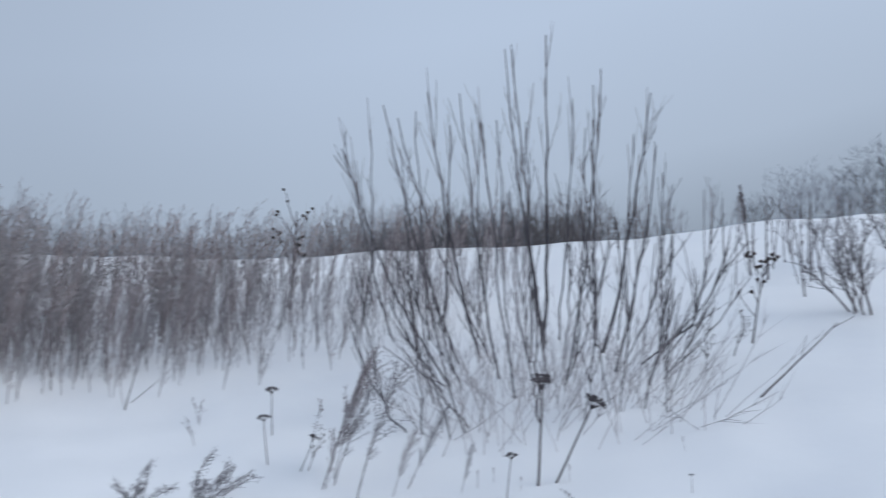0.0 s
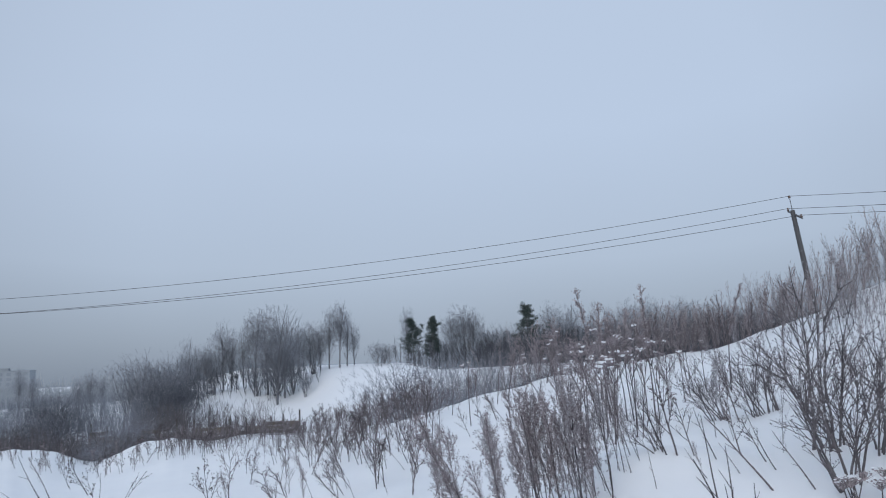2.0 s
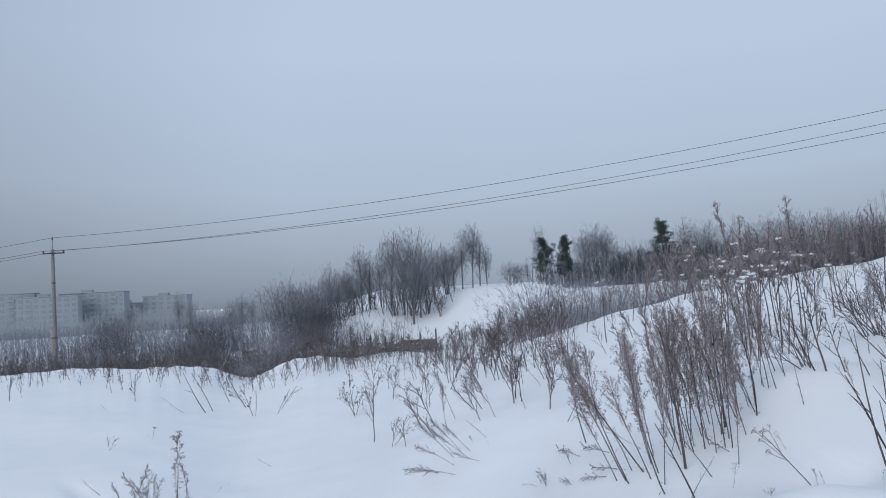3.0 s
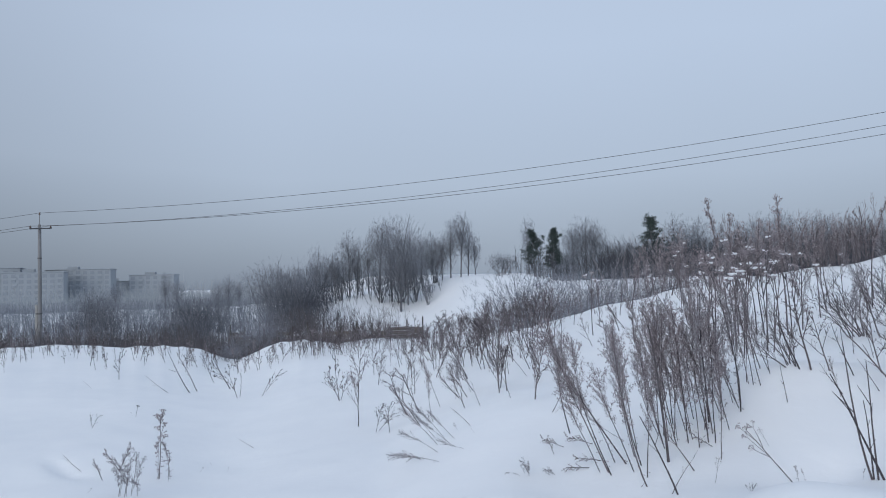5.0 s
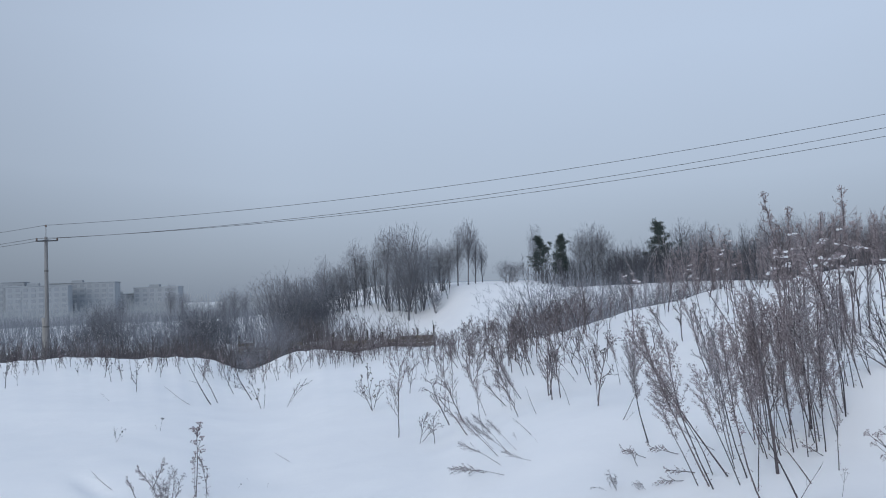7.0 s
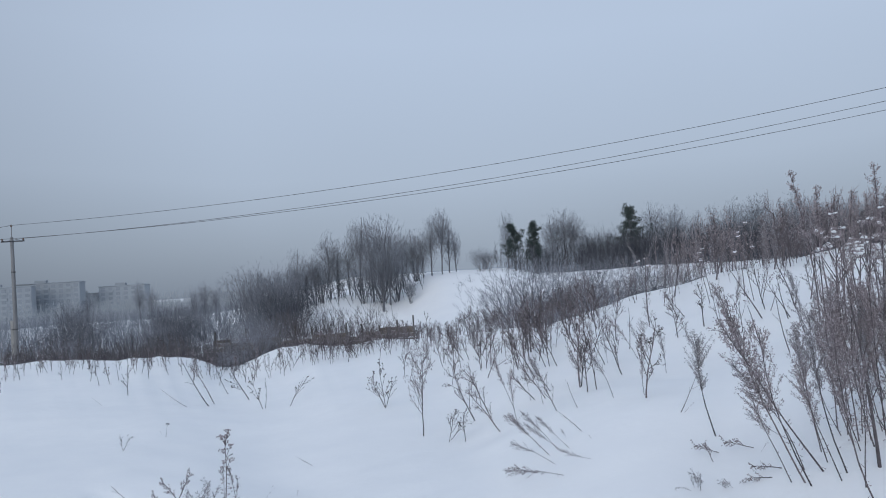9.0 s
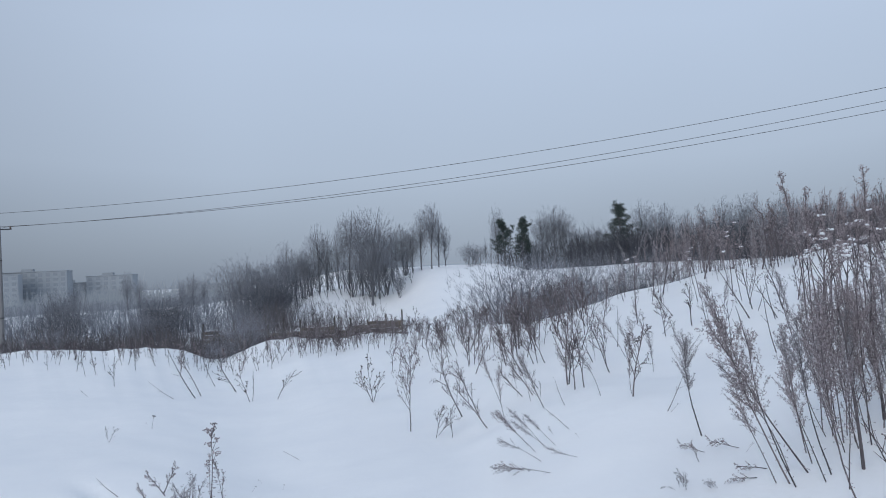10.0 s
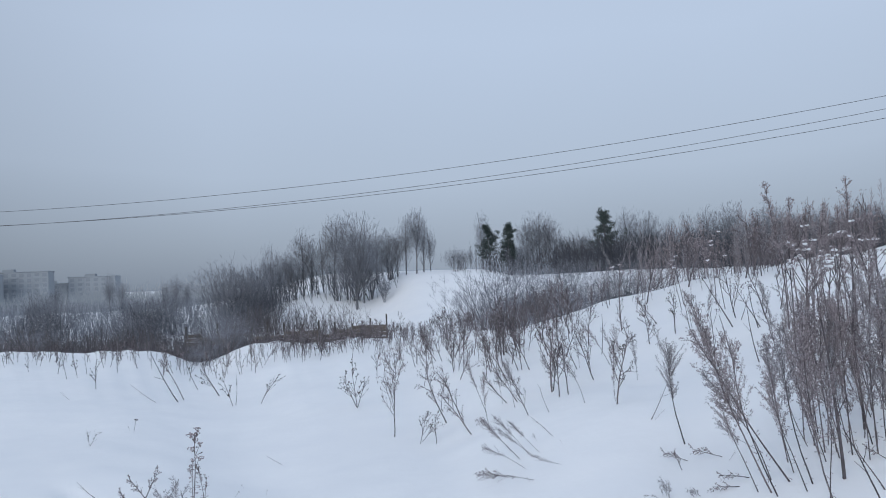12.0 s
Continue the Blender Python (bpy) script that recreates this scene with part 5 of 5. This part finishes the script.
rows(capped, (2.9, 7.75, 0, 0, 0.98), (3.05, 7.7, 0.03, 0, 0.92), (3.2, 7.75, 0, 0, 1.0), (3.35, 7.6, -0.03, 0, 0.95), (2.75, 7.2, 0.02, 0, 0.95), (3.0, 7.2, 0, 0, 1.0), (3.3, 7.3, 0.04, 0, 0.9), (3.15, 7.9, -0.02, 0, 0.95), (2.62, 6.97, 0, 0, 0.9))
rows(columns, (3.42, 9.0, 0, 0, 1.52), (3.52, 8.95, 0.04, 0, 1.36), (3.75, 8.8, 0.02, 0, 1.26), (3.68, 8.85, -0.02, 0, 1.15), (3.92, 8.58, 0.02, 0, 1.46), (3.85, 8.62, 0, 0, 1.2), (5.3, 9.6, 0, 0, 1.2), (4.6, 9.4, 0, 0, 1.1))
scatter(rng, buttons + buttons + thins + yarrows, (-32, -4), (17.5, 24), 120, (0.25, 0.6), (-0.05, 0), 0.15)
scatter(rng, thins + lowly + pales, (14, 30), (7.5, 12), 30, (0.4, 0.75), (-0.18, 0), 0.15)
scatter(rng, branchy + lowly + ridge, (1, 13), (9.0, 13), 24, (0.35, 0.65), (-0.2, 0), 0.16)
scatter(rng, lowly + pales + plume, (-1, 10), (7.4, 10), 20, (0.3, 0.55), (-0.35, 0), 0.2)
scatter(rng, ridge + buttons, (-31, -19), (21, 25), 60, (0.25, 0.45), (-0.05, 0), 0.15)
scatter(rng, ridge + buttons, (-14, -1), (17.5, 22.5), 80, (0.25, 0.5), (-0.08, 0), 0.15)
for k in range(16):
    u = rng.random()
    at(rng.choice(mugs + bushy), 1.86 + 0.75 * u + rng.gauss(0, 0.1), 4.95 + 0.7 * u + rng.gauss(0, 0.16), rng.gauss(-0.12, 0.08), rng.gauss(0.0, 0.05), rng.uniform(0.5, 0.8))
rows(mugs, (1.57, 4.54, -0.06, -0.02, 0.68), (1.93, 4.99, -0.06, -0.03, 0.88), (1.82, 5.22, -0.10, -0.02, 0.75))
rows(thins, (1.74, 4.72, -0.04, -0.03, 0.83), (2.12, 5.21, -0.07, -0.03, 0.84))
rows(bushy, (2.04, 4.93, -0.01, -0.03, 0.92))
rows(thins, (1.84, 4.53, -0.18, -0.00, 0.30), (2.43, 7.96, -0.17, -0.01, 0.31))
rows(pales, (1.58, 4.95, -0.20, -0.02, 0.67))
rows(plume, (1.88, 5.07, -0.06, -0.01, 0.47))
rows(sprigs, (2.04, 4.86, -0.11, 0.00, 0.07))
# shrubs and stalks on the bank
rows(thins, (5.18, 4.10, 0.12, -0.43, 1.03), (5.74, 4.61, -0.06, -0.08, 0.78), (4.31, 2.24, -0.06, -0.01, 0.46), (4.39, 2.14, -0.04, -0.04, 0.44), (4.99, 2.61, 0.08, -0.17, 0.21), (4.48, 1.78, -0.05, 0.01, 0.33), (4.90, 2.96, 0.04, -0.17, 0.44), (6.64, 1.48, 0.01, -0.12, 0.42), (6.80, 1.50, 0.09, -0.17, 0.15), (6.70, 1.51, -0.04, 0.02, 0.22), (5.18, 5.02, -0.15, -0.06, 1.01), (5.17, 4.97, -0.39, 0.26, 0.03), (4.27, 5.91, -0.34, 0.21, 0.10), (5.61, 8.91, 0.02, -0.16, 0.90), (3.57, 4.89, -0.22, 0.09, 0.37), (3.36, 5.04, -0.34, 0.14, 0.51), (3.28, 5.33, -0.11, 0.04, 0.22), (3.02, 5.28, -0.13, 0.05, 0.20))
rows(spikes, (4.76, 1.84, -0.09, 0.04, 0.47), (7.29, 4.08, -0.07, 0.03, 0.38))
rows(yarrows, (6.36, 0.89, -0.05, 0.04, 0.15), (6.51, 0.95, 0.02, -0.04, 0.04), (4.43, 1.95, -0.00, -0.01, 0.07))
rows(broads, (3.72, 4.34, 0.0, -0.03, 0.22), (3.99, 4.17, 0.0, -0.02, 0.24), (4.05, 3.86, 0.0, -0.03, 0.26), (4.08, 3.62, 0.01, -0.03, 0.22), (3.9, 3.15, 0.0, -0.02, 0.2), (4.0, 3.3, 0.0, -0.02, 0.24), (3.97, 4.0, 0.0, -0.02, 0.22), (3.8, 3.93, -0.03, 0.0, 0.2), (3.85, 4.3, 0.0, -0.02, 0.24), (3.6, 4.5, 0.0, 0.0, 0.2))
rows(flowers, (6.05, 0.37, -0.03, -0.02, 0.27), (7.71, 4.11, -0.06, 0.04, 0.25))
rows(tufts, (5.01, 0.79, 0.01, -0.07, 0.26), (5.21, 0.87, -0.02, 0.02, 0.03), (5.06, 0.50, -0.00, -0.06, 0.29), (5.30, 0.49, 0.02, -0.07, 0.16), (5.36, 4.94, 0.11, -0.22, 0.20), (4.37, 3.64, 0.03, -0.04, 0.10))
rows(bushy, (5.30, -0.06, -0.00, -0.05, 0.27), (5.40, -0.09, 0.01, -0.14, 0.54), (5.99, 4.22, -0.06, -0.22, 1.38), (6.11, 4.14, -0.05, -0.21, 1.30), (6.32, 4.09, -0.02, -0.25, 1.22), (6.37, 4.45, -0.04, -0.13, 0.88), (6.12, 4.01, -0.03, -0.11, 0.72), (6.50, 3.98, 0.06, -0.21, 0.47), (6.18, 4.48, 0.06, -0.23, 0.61), (6.74, 6.25, 0.00, -0.09, 0.37), (7.04, 6.24, -0.01, -0.05, 0.27), (4.72, 4.13, 0.03, -0.08, 0.39), (5.02, 4.31, 0.06, -0.10, 0.37), (6.84, 6.32, -0.04, -0.03, 0.37), (6.95, 6.16, 0.01, -0.06, 0.36))
rows(mugs, (6.10, 3.76, -0.13, -0.13, 1.48), (6.40, 4.32, 0.17, -0.56, 1.25), (5.82, 4.75, -0.07, -0.01, 0.34))
rows(pales, (6.46, 4.08, -0.12, -0.03, 0.97), (8.44, 4.95, 0.02, -0.14, 0.43), (8.61, 4.90, 0.09, -0.23, 0.43), (8.52, 4.43, 0.01, -0.20, 0.82), (8.53, 4.04, -0.04, -0.09, 0.66), (5.83, 4.82, -0.04, -0.02, 0.33), (4.57, 4.00, -0.04, -0.04, 0.39), (4.21, 2.61, -0.01, -0.04, 0.29), (4.18, 2.48, 0.03, -0.10, 0.50), (4.31, 2.50, 0.05, -0.13, 0.59), (4.43, 2.50, 0.03, -0.06, 0.26))
rows(umbels, (8.80, 3.89, -0.05, -0.17, 1.13), (8.70, 3.87, -0.12, -0.03, 0.98))
rows(buttons, (9.27, 0.94, -0.05, -0.17, 1.09))
rows(branchy, (4.54, 3.99, -0.04, -0.03, 0.40))
rows(shrubs, (3.77, 4.71, -0.13, -0.06, 0.92), (4.12, 5.53, -0.18, -0.06, 1.11), (4.19, 5.15, 0.05, -0.17, 0.86), (5.19, 5.03, -0.14, -0.05, 0.86), (4.50, 4.98, -0.02, -0.11, 0.74))
rows(lowly, (2.67, 5.62, -0.06, 0.00, 0.24), (3.07, 5.60, -0.16, 0.04, 0.43), (3.50, 5.75, -0.18, 0.05, 0.42))
rows(bushy, (5.3, -0.05, 0.03, -0.22, 0.66), (5.33, -0.1, 0.02, -0.14, 0.5), (5.21, -0.23, 0.02, -0.18, 0.62), (5.26, -0.47, 0.01, -0.21, 0.36), (5.17, -0.72, 0, -0.05, 0.22), (5.2, -0.4, 0, -0.1, 0.3))
rows(yarrows, (6.3, 0.88, 0, -0.02, 0.15), (5.93, 0.12, 0.01, -0.08, 0.23), (5.23, -0.88, 0, 0, 0.07), (5.14, -1.23, 0, 0, 0.08), (5.33, -1.82, 0, 0, 0.07), (5.2, -0.8, 0, 0, 0.08), (5.1, -1.0, 0, 0, 0.07))
at(button_weed(rng, 10, 0.026), 7.22, -2.84, -0.04, -0.14, 0.62)
rows(buttons, (6.9, -2.6, -0.04, -0.1, 0.3), (5.97, 0.8, 0, 0.03, 0.16), (5.5, 0.06, 0, -0.07, 0.2), (4.74, -0.87, 0, 0.01, 0.12), (4.66, -1.18, 0, 0, 0.14), (6.7, -2.35, 0, 0, 0.3))
rows(flowers, (5.04, -0.93, 0, -0.02, 0.2), (5.64, 0.3, 0, 0.01, 0.26), (5.14, -1.08, 0, -0.06, 0.5), (5.15, -1.17, -0.03, -0.21, 0.38), (5.5, 0.1, 0, -0.07, 0.18), (4.87, -1.72, 0, 0, 0.08), (4.72, -0.8, 0, 0.04, 0.1))
rows(thins, (6.10, -2.48, -0.05, -0.50, 0.43))
rows(shrubs, (7.5, -3.8, 0, 0, 0.8), (9.0, -4.9, 0, 0, 0.7))
scatter(rng, pales + thins, (111.5, 120), (8.8, 11), 22, (0.5, 0.85), (0, -0.05), 0.1)
rows(spikes, (9.42, -3.64, 0, 0, 0.9), (9.6, -2.4, 0.02, 0, 0.7))

# the crowded stands along the crest
crest = drifts(rng, coarse, (32, 44), (8.2, 11), 18, 5, (0.45, 0.8), (-0.05, 0), 0.13)
crest += drifts(rng, coarse + lowly, (13, 31), (-0.9, 2.2), 74, 6, (0.5, 1.05), (-0.04, 0), 0.1, 0.28, True)
crest += drifts(rng, lowly + coarse[7:], (6, 14), (-0.5, 1.2), 7, 4, (0.4, 0.72), (-0.1, 0), 0.16, 0.32, True)
crest += drifts(rng, branchy + lowly, (-1, 6), (-1.8, 1.2), 13, 5, (0.35, 0.6), (-0.14, 0), 0.17, 0.3, True)
crest += drifts(rng, coarse, (30, 46), (-1.5, 0.9), 60, 6, (0.45, 0.95), (-0.03, 0), 0.12, 0.28, True)
crest += drifts(rng, coarse + lowly, (34, 46), (6.4, 9.2), 10, 4, (0.4, 0.75), (-0.08, -0.03), 0.16)
crest += drifts(rng, coarse, (52, 58), (8.4, 10.6), 6, 3, (0.3, 0.55), (0, -0.1), 0.16)
crest += drifts(rng, coarse, (58.5, 84), (7.0, 9.4), 42, 8, (0.6, 1.0), (0.0, -0.06), 0.11)
crest += drifts(rng, coarse, (60, 98), (8.2, 10.2), 44, 9, (0.6, 1.0), (0.0, -0.06), 0.1)
crest += drifts(rng, medium, (62, 71), (6.9, 8.2), 16, 9, (0.55, 0.9), (0.0, -0.06), 0.14)
crest += drifts(rng, medium, (60, 92), (7.2, 9.2), 46, 5, (0.35, 0.7), (0.0, -0.06), 0.16)
crest += drifts(rng, lowly + branchy[:1], (-12, 2), (-3.5, 0.6), 42, 6, (0.3, 0.5), (-0.06, 0), 0.14, 0.5, True)
tagged(joined("crest_weeds", crest), "crowded dry brown mugwort along the crest of the bank", "weeds", "", "stuff")


def clump(x, y, wx, wy, count, high, way, fan, label):
    """A dome of weeds beaten down by the snow: plumes that spread from a common foot."""
    made = []
    for k in range(count):
        u, w = rng.uniform(-1, 1), rng.uniform(-1, 1)
        v = Vector((way[0] + fan * w * 0.5 + rng.gauss(0, 0.22), way[1] - fan * u + rng.gauss(0, 0.28), 1)).normalized() * rng.uniform(*high) * (1 - 0.35 * u * u)
        made.append((rng.choice(medium), upright(x + wx * w, y - wy * u, v, v.length, rng.gauss(0, 0.6))))
    root = thing("mugwort_clump", label, "weed clump", "weed clumps bent by snow")
    for piece in ("stem", "seed_plume"):
        ob = joined(piece, made, piece)
        ob.parent = root
        tagged(ob, kind="stuff")


clump(5.95, 2.85, 0.25, 0.33, 210, (0.22, 0.55), (0.05, -0.35), 0.3, "dense grey dome of mugwort bent over by snow")
clump(6.1, 3.45, 0.2, 0.28, 50, (0.15, 0.38), (0.05, -0.8), 0.3, "grey mugwort plumes pressed flat towards the snow")
clump(6.2, 4.2, 0.16, 0.24, 55, (0.4, 0.95), (0.0, -0.08), 0.2, "upright brown clump of mugwort on the bank")
clump(5.6, 3.9, 0.2, 0.3, 40, (0.2, 0.5), (0.0, -0.1), 0.4, "low brown clump of mugwort on the bank")
clump(4.3, 2.75, 0.22, 0.3, 125, (0.2, 0.5), (0.0, -0.1), 0.5, "fluffy brown clump of mugwort low on the bank")
settle()
discard(coarse + medium)
kept = mugs + pales + thins + buttons + capped + umbels + shrubs + yarrows + broads + tufts + flowers + spikes + bushy + eggs + branchy + sprigs + lowly + plume + columns + ridge
discard([proto for proto in kept if proto.matrix_basis == Matrix.Identity(4)])

# the large willow shrub
willow = willow_shrub(random.Random(21))
willow.matrix_basis = Matrix.Translation((6.4, -1.12, ground_z(6.4, -1.12)))
